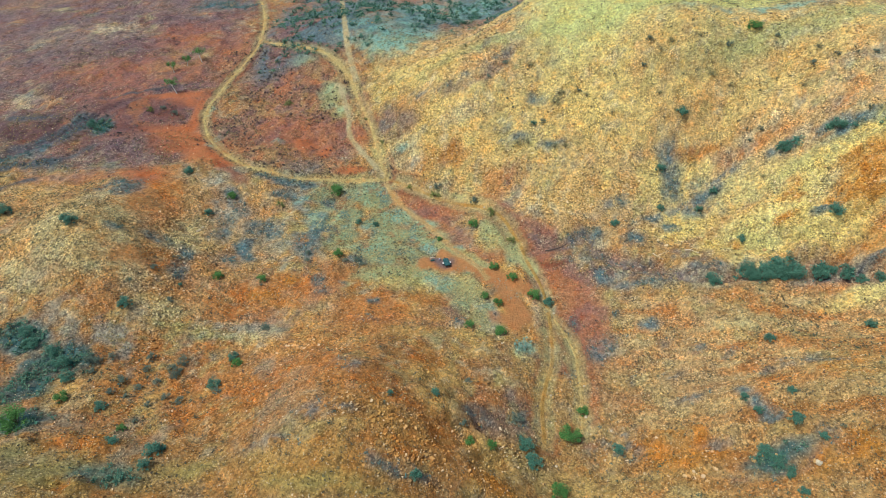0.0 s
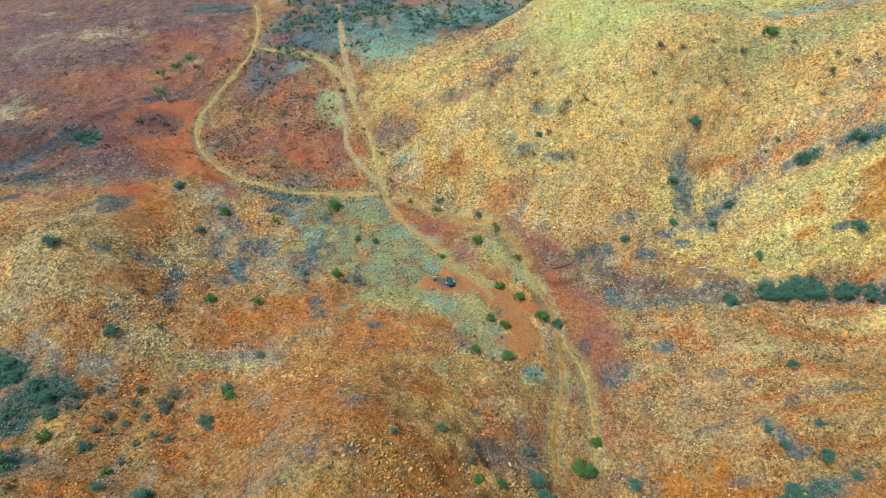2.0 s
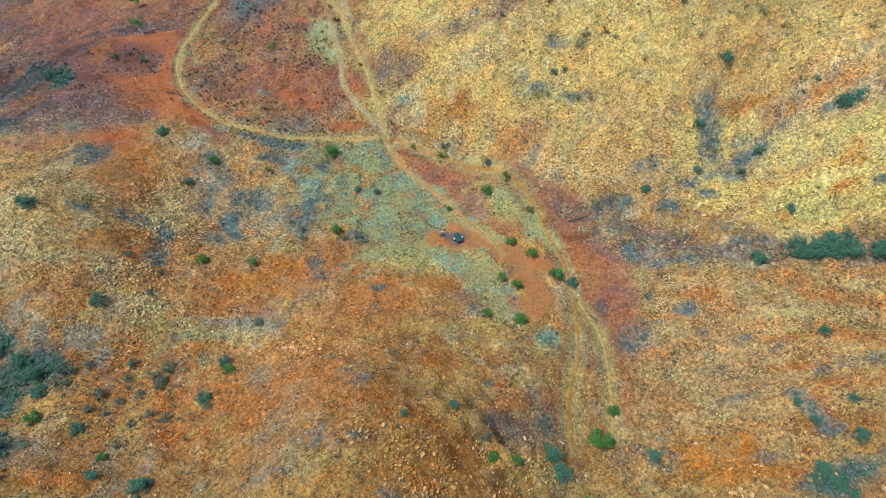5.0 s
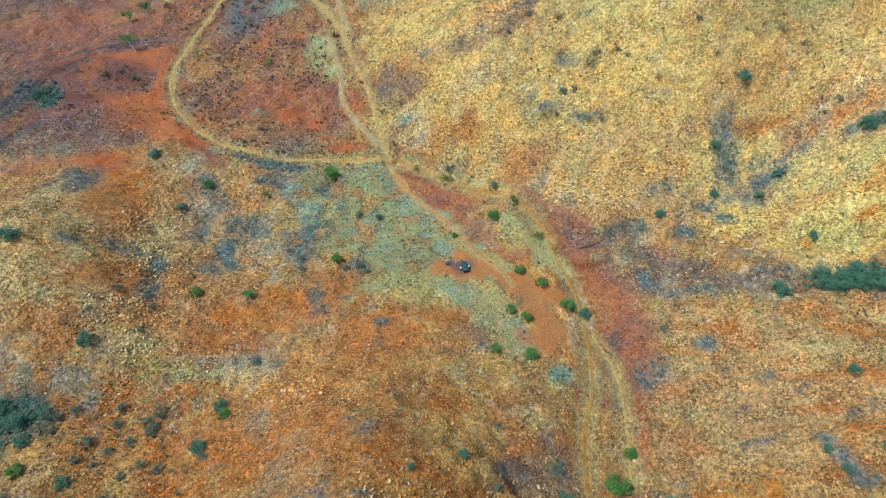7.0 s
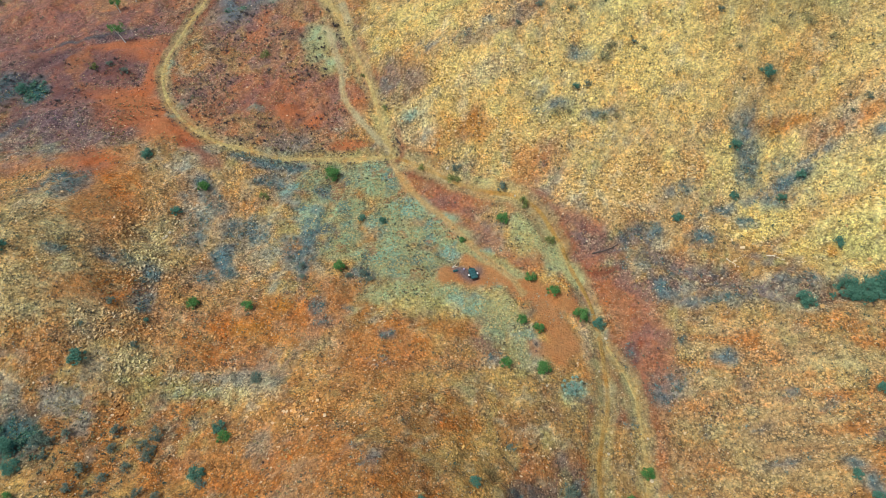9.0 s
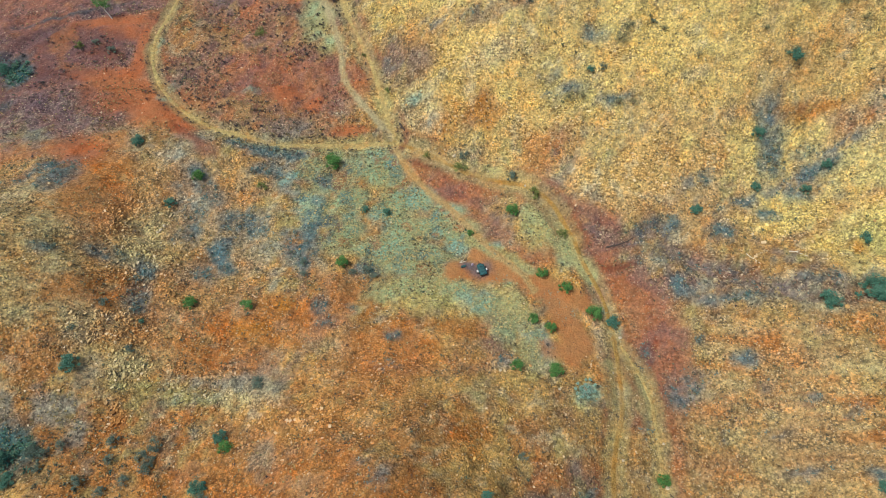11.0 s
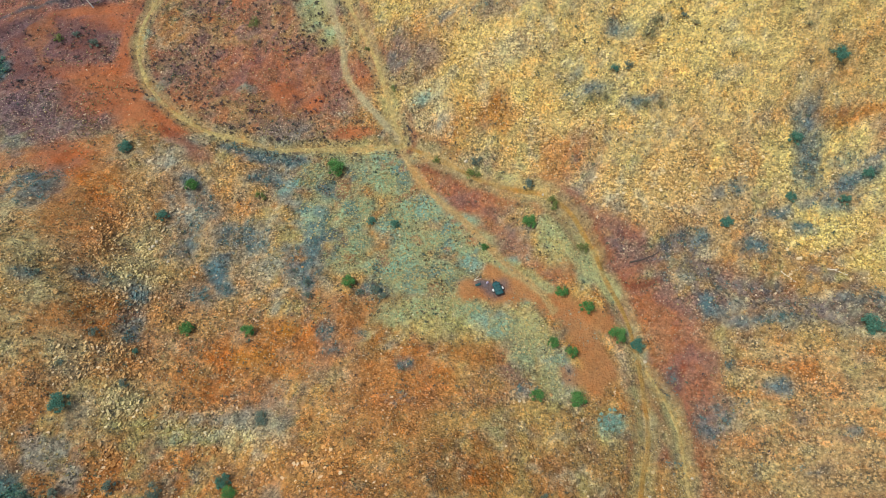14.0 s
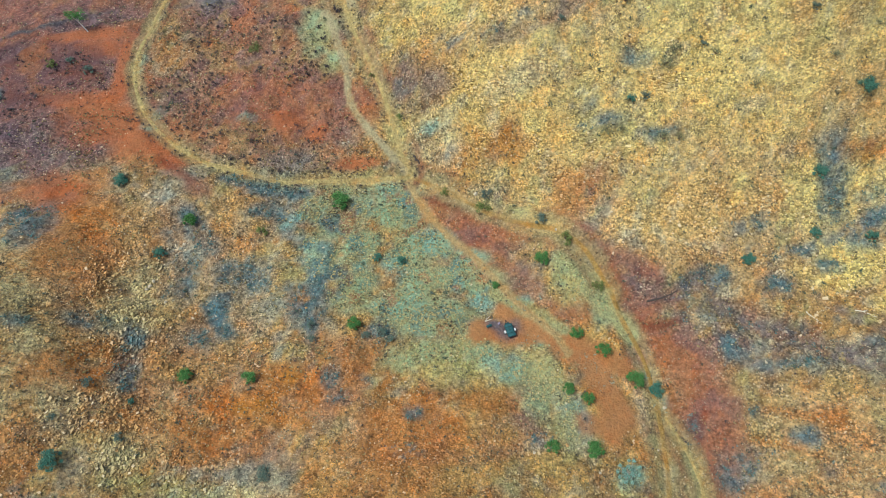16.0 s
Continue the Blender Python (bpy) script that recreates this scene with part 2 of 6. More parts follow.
GREY = [
    (-46.7, 119.7, 2.5, 1.9), (-43.3, 120.4, 2.7, 2.3), (-47.2, 112.8, 2, 3.1), (-54.4, 117.3, 2.1, 2.6),
    (-54.1, 121.7, 2.3, 2.6), (-41.6, 118.1, 2.2, 1.7), (-32.3, 109.8, 1.3, 3), (-29.7, 120.3, 3.2, 1.6),
    (-31.5, 118.2, 2, 1.5), (-30.7, 130, 2.3, 1.6), (-41.4, 132.2, 2.7, 1.6), (-39.3, 131, 1.5, 1.1),
    (-19.6, 108.1, 2.2, 1.4), (-28.4, 99.9, 1.1, 1.9), (-23.1, 99.3, 1.4, 0.7), (-27.1, 96.3, 2, 0.9),
    (-15.3, 94.4, 1.4, 0.7), (-77.4, 127.7, 2.5, 4.7), (-80, 127.6, 3.4, 2.8), (-72.3, 106.3, 1.6, 1.1),
    (-62.2, 108.4, 4.5, 1.4), (-33.1, 114.5, 4.4, 3.2), (-50, 108.1, 2, 1.5),
]
GREY_EAST = [
    (61.5, 126.1, 1.8, 0.6), (61.8, 119.5, 2.9, 1.8), (54.5, 115.7, 1.8, 1.2), (50.4, 118.3, 2.4, 0.9),
    (43.1, 122.2, 1.6, 0.8), (35.4, 115, 3.3, 1.2), (30.7, 114.1, 2.2, 1), (35.7, 103, 1.4, 1.7),
    (33.7, 85.8, 2.8, 2.8), (31.6, 83.9, 2.2, 1.9), (37.6, 93.7, 0.9, 1.2), (44.2, 100.5, 5.2, 0.9),
    (42.9, 88.5, 1.8, 0.6), (45.5, 84.6, 1.4, 0.6), (18.8, 139.1, 3.1, 0.6), (15.9, 141.8, 1.8, 0.5),
    (27.5, 136.8, 2.3, 0.7), (23.9, 147.3, 2.1, 0.9), (62.3, 122.1, 3.3, 1.6), (82.2, 93.2, 8.3, 0.8),
    (88.5, 118.3, 3.7, 0.7), (80.8, 105.1, 2, 1), (45.4, 112.4, 2.7, 1.3),
]
GREY_WEST = [
    (-80.6, 79.2, 4, 3), (-72.8, 74.5, 6.3, 3.5), (-75.7, 67.6, 3.7, 4.1), (-70.6, 59, 3.7, 2.6),
    (-67.3, 74.9, 1.7, 1.8), (-50.8, 48.1, 4, 2), (52.9, 54.1, 4.3, 1.9), (-97.5, 156.9, 2.2, 3.7),
]
GREY_LINES = [
    (-118.7, 141.8, -110.3, 146.2, 1.9), (-111.8, 146.2, -103.5, 159.7, 2.6), (-49.5, 138.4, -42.7, 136.7, 1.1), (-43.7, 136.7, -35.6, 135.7, 1.4),
    (54.9, 124.6, 57.3, 129.3, 1.9), (-58.8, 107.7, -58.5, 99.7, 1.5), (-11.1, 51.3, -7.3, 49.3, 0.7), (53.7, 69, 55.6, 61.1, 1),
    (56.1, 124.4, 55.1, 131.6, 2.1), (76, 123.5, 79.6, 122.3, 1), (83.8, 121, 86.9, 120.8, 1.2), (-55.2, 131.1, -50.7, 124.8, 1.7),
    (-49.4, 114.4, -45.7, 109.1, 1.4), (-77.1, 241.4, -90.1, 241.2, 5.6),
]
MAUVE = [
    (-129.9, 217.4, 48.8, 24.7), (-52, 170.7, 9, 7.4), (-32.9, 146.2, 6.7, 5.2), (-57.3, 156.4, 8.5, 6.6),
    (-82.6, 145, 12.6, 5.4), (-99.8, 139.9, 19.5, 3.7), (32.3, 103.4, 4, 2.2), (23.9, 115.1, 3.5, 1.9),
    (-46.2, 204.3, 12.2, 26.6), (-15.4, 154, 3.3, 4.9), (2, 95.3, 2.3, 4), (-11.2, 151.4, 3.2, 3.6),
    (27.7, 91, 2.4, 2.1), (8.8, 66.8, 5.4, 4.3), (14.4, 68.7, 3.9, 4.7), (-52.1, 99.1, 5.8, 1.7),
    (-51.5, 107, 4, 2.6), (-78.2, 162.5, 6, 4.9), (-80.6, 159.7, 9.1, 5.9), (36, 104, 4, 1.6),
]
PALE = [
    (-2.6, 132.5, 5.1, 2.3), (-9.4, 142, 3.7, 3.5), (30.1, 105.8, 2.2, 3.1), (31.3, 108.3, 3, 1),
    (4.7, 147.4, 7.2, 1.8), (-60.2, 116.7, 5.2, 2.3), (-61.1, 132.9, 3.3, 2.8), (-53.4, 123.8, 3.7, 2.3),
    (-68.5, 102.6, 2.9, 1.5), (-44, 99.2, 1.9, 1.3), (3.9, 89.3, 4.5, 1.2), (-1.3, 88.3, 3.5, 0.8),
    (21.6, 93.8, 1.5, 5.2), (78.2, 110.2, 7.2, 2.9), (77.3, 114, 4.3, 1.7), (-127.6, 216.9, 24.3, 10.9),
    (-59.3, 88, 5.1, 2.1), (-12.8, 137.1, 6.1, 2.6), (-13, 143.3, 3.1, 3.8), (-27.6, 145.5, 1.1, 0.8),
    (-123.5, 170.8, 10.4, 3.9),
]
GREEN_SHRUBS = [
    (-28.3, 134, 3.6), (-54.3, 129.8, 2.6), (-24.7, 109.2, 2.6), (-50.4, 101.1, 2.8), (-40.6, 100.7, 2.1),
    (7.3, 120.4, 2.7), (9.2, 98, 2.3), (12, 96.6, 2.3), (20.2, 99.6, 3.3), (12, 88.9, 2.8),
    (27.1, 71.5, 2.4), (15.7, 104.3, 2.4), (11.8, 107.2, 2.4), (-1, 116.3, 1.4), (-67.1, 65.8, 2.6),
    (-70.2, 58.8, 4.8), (-53.3, 58.6, 1.7), (-39.1, 75.3, 2.4), (4.5, 60.4, 2), (8.4, 60.2, 2),
    (24.1, 66.2, 4.1), (20.2, 54.9, 3.2), (75.6, 149.1, 3.6), (5.4, 89, 2.1),
]
OLIVE_SHRUBS = [
    (-41.7, 127.7, 2), (-9, 134.7, 1.8), (-2.2, 130.9, 3.1), (11.7, 123.4, 2.8), (16.2, 115, 2.3),
    (-16.9, 148.8, 1.7), (-22.2, 157.9, 1.4), (-45.6, 166, 2.7), (-86.1, 164.7, 2.2),
]
TEAL_SHRUBS = [
    (-67.3, 137, 2.9), (-64.1, 87.6, 3), (-58.6, 123.3, 2.3), (-40.2, 76.9, 2.3), (58.1, 137, 3.3),
    (23.1, 141.6, 1.9), (53.3, 128.8, 2.5), (52.5, 120.5, 2.3), (41.6, 117.2, 1.7), (57.7, 96.4, 3.5),
    (-17, 121.7, 1.7), (-21.3, 122.4, 1.9), (23.7, 97.9, 2.7), (61.1, 119.2, 2), (64.9, 122.4, 2.2),
    (-56.9, 96.9, 1.1), (-52.8, 55.4, 2.2), (-59.2, 63.7, 2.3), (-45.9, 50.6, 2.1), (-41.4, 69, 2.9),
    (15.1, 63.3, 3.7), (16.3, 60.1, 3.7), (-8.9, 62.7, 1.3), (-1.5, 66.5, 1.8), (62.2, 78.9, 2.2),
    (80.4, 79.5, 2.6),
]
TEAL_SHRUBS_SOUTH = [
    (57.4, 58.8, 2.6), (52.4, 55.8, 2.8), (59.5, 64.8, 1.9), (54.2, 63.3, 2), (53.3, 66.8, 1.8),
    (53, 53.3, 2.5), (54.4, 51.6, 2.5), (54, 47.1, 1.9), (32.4, 63.4, 2.5), (40.7, 116.9, 2),
    (66.5, 107, 2.5), (-80.2, 104.8, 3.9), (-103.4, 116.4, 4), (82.1, 103.4, 3.1), (-4.3, 49.5, 2.3),
    (-45.9, 53.5, 2.7), (-45, 54.4, 2), (-80, 80, 3.3), (-74.2, 76.1, 3.6), (-70.9, 73.7, 3.6),
    (-78.2, 78, 2.8), (-68.7, 70.8, 2.7), (59.5, 54.5, 1.8), (-100.3, 157.3, 3.2),
]
DARK_SHRUBS = [
    (-55.8, 74.1, 1.9), (-65.1, 74.9, 2.5), (-62.6, 75.8, 1.8), (-50, 73.7, 2.1), (-36.8, 86.6, 1.8),
    (7.5, 127.2, 2.4), (-11.8, 115.2, 1), (4.8, 73.7, 1.7), (-62.4, 98.7, 1.8), (-57, 91.3, 1.6),
    (-71.3, 107.2, 1.3), (-65.2, 93.3, 1.2), (-22.7, 107.3, 1.6), (-20.2, 107.9, 1.8), (-19, 106.8, 1.6),
    (-31.6, 109.1, 1.6), (-31.3, 106.7, 1.6), (-55.8, 76.7, 2.2), (-66.4, 75.1, 2.6), (-49.7, 76.1, 2.2),
    (-50.2, 72.5, 2.1), (-59, 70.6, 2.1), (-59.6, 67.7, 2), (-52.8, 70.9, 1.7), (-55.5, 69.3, 1.9),
    (-56.8, 67, 1.4), (-51.9, 65, 1.8), (-49.5, 67, 2), (-46.8, 66.2, 1.8), (-52.2, 60.8, 1.1),
    (-65.2, 72.8, 1.9), (-51.4, 74.5, 1.7),
]
DARK_SHRUBS_UP = [
    (-36.3, 85.5, 1.8), (3.5, 63.3, 1.8), (13.9, 67.9, 2.6), (74.7, 129.3, 1.6), (25.3, 141.6, 2),
    (11.9, 154, 1.5), (51.4, 150.8, 2), (69.3, 146, 1.9), (79.5, 144.6, 1.6), (85, 135.4, 2.3),
    (49.9, 146.5, 2), (91.1, 119.8, 1.2), (16.4, 156.3, 2.1), (72.7, 128.6, 1.3), (34.8, 147.2, 1.5),
    (-1.5, 132.7, 2.1), (-40.4, 67.7, 1.8), (-78.5, 162.9, 2.3), (-82.6, 165.6, 2), (88.9, 134.8, 1.5),
    (95.1, 131.3, 1.7),
]
FAINT_SHRUBS = [
    (56.3, 148.7, 3.1), (29.8, 146.8, 2.6), (22.2, 154.6, 2.7), (6.2, 167.8, 2.2), (82.7, 132.6, 2.1),
    (86.4, 138.1, 2.3), (73.7, 119.6, 1.8), (18.8, 138.1, 2.6), (21.6, 137.9, 2.3), (27.8, 135.6, 2.6),
    (30.6, 135.2, 2), (62.8, 148.7, 1.9), (53.7, 148, 2), (65.4, 142, 2.5), (69, 139.1, 2.2),
    (58.8, 142.8, 1.9), (28.6, 145.5, 2.7), (36.4, 145.6, 2.2), (53.2, 141.1, 2), (42.3, 140.1, 2.2),
]
RUST = [
    (-37.7, 96.7, 4.9, 4.2), (-44.6, 94.8, 4.3, 4.8), (-47.1, 69.7, 3.1, 3.3), (-45.1, 62.1, 1.9, 2),
    (-28.5, 69.3, 3, 2.1), (-33.2, 66.6, 6.9, 1.9), (-17.5, 64.7, 7.6, 2), (-37.4, 63.4, 5.8, 1.7),
    (-4.9, 78.4, 2.7, 5.1), (-9.9, 63.5, 3.8, 3.2), (-2.3, 58.8, 5.2, 4.3), (-54, 45.5, 2, 1.7),
    (-57.8, 55, 5.4, 1.4), (-7.5, 53.4, 3.5, 2.2), (-23.2, 99.9, 6.9, 2.9), (-62.8, 102, 3.7, 3),
    (-70.9, 128.8, 4.7, 5.6), (-2, 78.4, 2.1, 3.6), (-45, 95.4, 7.4, 3), (-9.1, 96.1, 6.5, 1.7),
]
CRAG = [
    (39.5, 61.5, 1.8, 3.3), (44.5, 59.6, 4, 2.7), (61.4, 51.7, 4.7, 2.3), (55.7, 50.9, 2.6, 0.8),
    (42.2, 63.4, 2, 1.4), (88.3, 107.4, 4.7, 3.2), (69.6, 68.7, 3.9, 0.7), (74.3, 106.8, 1.7, 1),
    (76.8, 111.3, 2.2, 1.6), (2.1, 140.6, 1.7, 1.1), (3.7, 136.5, 1.1, 1.8), (0.8, 139.1, 3.3, 0.7),
    (59.8, 130.5, 3.2, 0.7), (65.9, 130.8, 2.8, 0.8), (-45, 126, 1.4, 1), (-33.4, 114.9, 0.8, 1.8),
    (-22.6, 129.3, 1.2, 1), (-34.8, 101, 2.1, 0.9), (-39.7, 96.3, 2.8, 0.9),
]
SLATE = [
    (-78, 125.2, 3.2, 3.4), (-44.5, 120.2, 3.6, 2.2), (-47.1, 116.2, 2.3, 1.5), (-53.8, 117.5, 1.1, 2.6),
    (-43.2, 136.5, 4.7, 1.6), (-35.5, 135.5, 2, 1.1), (-28.4, 118.8, 2.3, 2.2), (-31.5, 108.5, 1.1, 3.3),
    (-20.5, 107.9, 2.4, 1.4), (-59.8, 108, 1.2, 1.8), (-58.5, 100.4, 1.6, 0.8), (-37.5, 116.6, 1.4, 1),
    (-28.3, 99.3, 1.2, 1.8), (-30.3, 130.5, 2, 1.1), (55.9, 126.3, 1.6, 2.4), (55.9, 130.5, 1.1, 1.2),
    (25.9, 137, 2.1, 0.8), (17.6, 139.3, 3.8, 0.5), (15, 142.4, 2.3, 0.4),
]
SLATE2 = [
    (36.6, 102.2, 2.2, 1.4), (34.2, 87.1, 3, 1.7), (32.5, 84.1, 2, 1.1), (28.3, 91.8, 1.4, 1.9),
    (51, 81.4, 1.2, 0.7), (43.3, 88.5, 1.5, 0.8), (55.3, 78.7, 1.5, 0.7), (47.6, 71, 2.3, 1.3),
    (44.7, 76.6, 1.9, 0.7), (37.3, 77.6, 0.9, 1.2), (32.3, 113.1, 2.5, 1.4), (60.8, 119.8, 3.3, 1.4),
    (65.3, 122.9, 3, 1), (67.9, 124.4, 2.6, 0.7), (52.4, 116.1, 2.6, 1.2), (40.9, 121.9, 1.8, 0.8),
    (2.6, 89.8, 2.2, 1.4), (-16.4, 88.3, 2.2, 1),
]
SLATE3 = [
    (-26.7, 53.5, 4.2, 0.6), (31.8, 63, 4.8, 2.9), (34.4, 66.3, 2.8, 1.3), (53.9, 52.4, 4.9, 1.5),
    (62.6, 72.5, 4.1, 1.1), (59.7, 55, 1.6, 1.6), (47.2, 70.9, 2.7, 1.2), (-9, 50.4, 2.4, 0.9),
    (-4.3, 50, 2.3, 0.9), (6.7, 66.3, 2.6, 1.3), (14.4, 68.1, 2.3, 2.3), (-16.2, 69.1, 2.5, 1.9),
    (-20.3, 58.8, 2.7, 1.4), (-16.6, 58.3, 2.7, 1), (32.7, 85.4, 2.6, 2), (26, 80, 1.6, 1.9),
    (47.5, 59.7, 2.3, 1.1), (-80, 124.8, 4.7, 2.6), (-108.8, 139.6, 8.3, 2.6),
]
RUBBLE = [
    (-62.8, 119, 4.7, 5), (-60.6, 134.3, 2.7, 2.3), (-54.8, 125, 2.3, 1.1), (3.1, 147.1, 6.4, 1.9),
    (27.7, 142.9, 5, 1.4), (1.3, 139.4, 6.5, 3.2), (16.3, 134.5, 9.5, 4.1), (24.8, 121.1, 6.2, 4.1),
    (47.3, 125.2, 7.2, 3.4), (21.2, 113.5, 2.6, 1.4), (49.9, 114.5, 6, 3.1), (58.7, 109.7, 5.9, 4.6),
    (-16.3, 87.8, 3.3, 1), (3, 89.3, 2.3, 1.4), (23.9, 91.1, 1.3, 3), (-59.5, 94.4, 6.2, 3.2),
    (-52.7, 87, 6.9, 3), (-58.1, 108.5, 4.4, 5.9), (8.3, 74, 3, 2.2), (-5.4, 149.8, 6.6, 3.7),
    (-11.1, 147.6, 4.1, 3.1), (-40.3, 82.6, 3.4, 2.2), (-57.7, 80.8, 2.5, 2), (43.5, 105.6, 11.9, 1.8),
]
RUBBLE2 = [
    (9.2, 72.9, 3.8, 2.4), (-8.5, 55.8, 4, 3.9), (9.6, 62.4, 6.1, 4), (-2.2, 52.7, 8, 3.4),
    (38.9, 64.5, 2.6, 1.9), (69.6, 112.4, 6.4, 4.2), (77.8, 109.3, 6.1, 3.2), (-31.2, 79.4, 6.6, 3.2),
    (-13, 57.9, 5.4, 2.2), (84.5, 105.4, 4.7, 2.9), (29.9, 123.3, 8.3, 4.2), (42.3, 55.5, 5.7, 3),
]
SLATE_LINES = [
    (29.6, 109.4, 39.1, 108.3, 0.9), (38.7, 107.3, 47.4, 105.3, 1.1), (45.4, 103.8, 54.9, 100.3, 1), (54.2, 101.6, 64.6, 100.8, 1.1),
    (32.3, 113.1, 36.6, 114.2, 1.1), (25.2, 112.8, 31.1, 112.5, 0.4), (44.4, 116.9, 53.9, 119.5, 0.9), (53.7, 118.9, 62, 121.6, 0.8),
    (-7.1, 157.4, 2.2, 155.4, 0.8), (2.2, 155.4, 18, 159.6, 0.8), (55.9, 123.8, 55.9, 132.3, 1.7), (63.9, 124.5, 69.7, 125.6, 0.8),
    (76.2, 122.8, 79.8, 121.8, 1.2), (84.4, 121.5, 87.6, 119.8, 1.1), (87.7, 120.3, 92.8, 116.8, 0.9), (58.9, 74.9, 70.1, 69.4, 0.5),
]
KHAKI = [
    (-75.3, 111.4, 5, 5.5), (-79.3, 118.3, 3.8, 3.2), (-72.8, 100.9, 3, 3.7), (-70.7, 103.5, 2.7, 3.1),
    (-72.1, 94, 2.1, 2.3), (-59.9, 111.5, 3.9, 3.7), (-60.7, 118, 4.1, 2.9), (-66.3, 96.7, 2.6, 1.8),
    (-55.6, 89.5, 4.4, 2.2), (-60.6, 85.4, 3.4, 2.1), (-39.5, 83.3, 3.4, 1.8), (-79.5, 98.1, 7.1, 3.7),
    (-87.7, 93.8, 4.6, 4.1), (-83.5, 105.5, 7.3, 6), (-75.4, 108.7, 5, 4.4), (-66.6, 95.1, 3.5, 2.6),
]
DUSTY = [
    (-59.4, 133.7, 1.7, 2.5), (-55, 122.8, 2.5, 2.5), (-56.5, 127.2, 2.1, 1.6), (-53.1, 119.4, 1.5, 1.8),
    (-36.6, 128.6, 1.5, 1.6), (-10.6, 145.3, 2, 0.7), (-8.5, 141, 1.5, 0.9), (-58.6, 102.3, 1.5, 1.6),
    (10.4, 92.1, 1.7, 2.9), (8.9, 95.5, 1.9, 2.2),
]
CLAY = [
    (38.1, 81.7, 6.3, 3.3), (46.6, 84, 5.3, 2.9), (45.8, 75.5, 6.8, 3.2), (36.2, 74.1, 5.2, 2.9),
    (50.1, 72.2, 4.9, 2.8), (30.6, 78.8, 1.8, 5.1), (55.4, 87.4, 4.4, 2.2),
]
# cut banks of the creek, whose shade is painted in dark red soil
SHADED_BANK_LINES = [
    (-11.5, 133.2, -5, 130.7, 0.33), (-5, 130.7, 2.5, 127.8, 0.33), (2.5, 127.8, 8.8, 125.6, 0.43), (12.3, 123.7, 16.2, 120.7, 0.53),
    (16.2, 120.7, 18.8, 116, 0.63), (18.8, 116, 21.2, 111, 0.62), (21.2, 111, 23, 108, 0.72), (23, 108, 28.6, 108.6, 0.81),
    (-69.3, 157.4, -64, 150, 0.71), (-64, 150, -58.3, 143.3, 0.81), (-60.7, 141.7, -55.1, 137.5, 0.79), (-71.2, 165.1, -69.5, 157.4, 0.49),
    (30.6, 94.6, 28.6, 90.8, 0.48),
]
OLIVE_GROUND = [
    (-58.8, 46.6, 6.9, 3.5), (-49.3, 48, 5.1, 2.1), (-65.7, 51.6, 3.4, 2.4), (-39.6, 50.7, 5.2, 1.7),
    (-18.7, 47.2, 7.5, 1.5), (-12.1, 46.8, 5, 1), (-57.3, 48.6, 5, 3.2),
]
WASH_LINES = [
    (-120.2, 143.8, -112.8, 147.6, 1.84), (-112.8, 147.6, -105.5, 156.3, 2.02), (-105.5, 156.3, -97.4, 162.5, 1.45), (-126.1, 161.5, -101.5, 162.2, 1.48),
    (-103.8, 141.4, -97.4, 147.8, 1.36), (-116.8, 137.4, -103.8, 141.4, 1.19), (-103.2, 158.3, -97.2, 157.8, 1.46), (-103, 171, -84.6, 177.4, 0.51),
    (-84.6, 177.4, -77.3, 179.1, 0.52), (-111.2, 127.6, -105.5, 132.7, 0.85),
]
CLUMP = [
    (65.2, 97.8, 4.3), (67.6, 96.6, 4.6), (70.8, 96.9, 4.6), (73.4, 95.6, 4.6),
    (78.3, 94.5, 3.3), (80.5, 94.6, 2.7), (82.1, 92.8, 2.3), (84.8, 91.4, 2.3),
    (86.6, 89.8, 2.3), (85.7, 119.6, 3.6), (77.7, 122.4, 3.3),
]
GHOST_GUMS = [
    (-77.8, 190.5, 4.9), (-80.9, 173.4, 4.6), (-85.6, 185.7, 3.2), (-82.7, 189.9, 2.9),
]
LOG_A, LOG_B = (-41.0, 101.5), (-40.0, 101.6)
DARK_A, DARK_B = (-14.6, 141.6), (-13.5, 140.2)
BRANCH_A, BRANCH_B = (48.1, 107.8), (49.9, 105.6)
BRANCH_C, BRANCH_D = (54.8, 107.0), (57.3, 105.3)
ROCKS = [
    (-3.4, 133.3, 1.13), (24.4, 95.3, 0.88), (22.1, 88.9, 0.57), (-27.8, 145.4, 0.88), (-26.8, 145.8, 0.66),
    (2.6, 88.4, 0.80), (-56.3, 114.6, 0.83), (12.2, 85.5, 0.64), (27.7, 70.6, 1.04), (20.6, 60.5, 0.88),
    (46.3, 114.7, 0.53), (-59.1, 117.2, 1.05), (-58.7, 118.1, 0.95), (-59.5, 116.6, 0.94), (10.2, 125.3, 0.70),
    (-55.0, 125.5, 0.97), (-30.2, 93.1, 0.44), (21.2, 74.6, 0.70), (28.3, 77.1, 0.71), (31.8, 67.1, 0.81),
    (57.2, 50.8, 1.48),
]
OUTCROPS = [
    (80, 104, 10, 9), (66, 110, 7, 6), (60, 56, 12, 9), (40, 58, 8, 7), (5, 62, 8, 7),
]
# ---- noise and masks ----
def lattice(ix, iy, seed):
    h = (ix.astype(np.int64) * 374761393 + iy.astype(np.int64) * 668265263 + seed * 974711) & 0xFFFFFFFF
    h = ((h ^ (h >> 13)) * 1274126177) & 0xFFFFFFFF
    return ((h ^ (h >> 16)) & 0xFFFFFF) / float(0xFFFFFF)


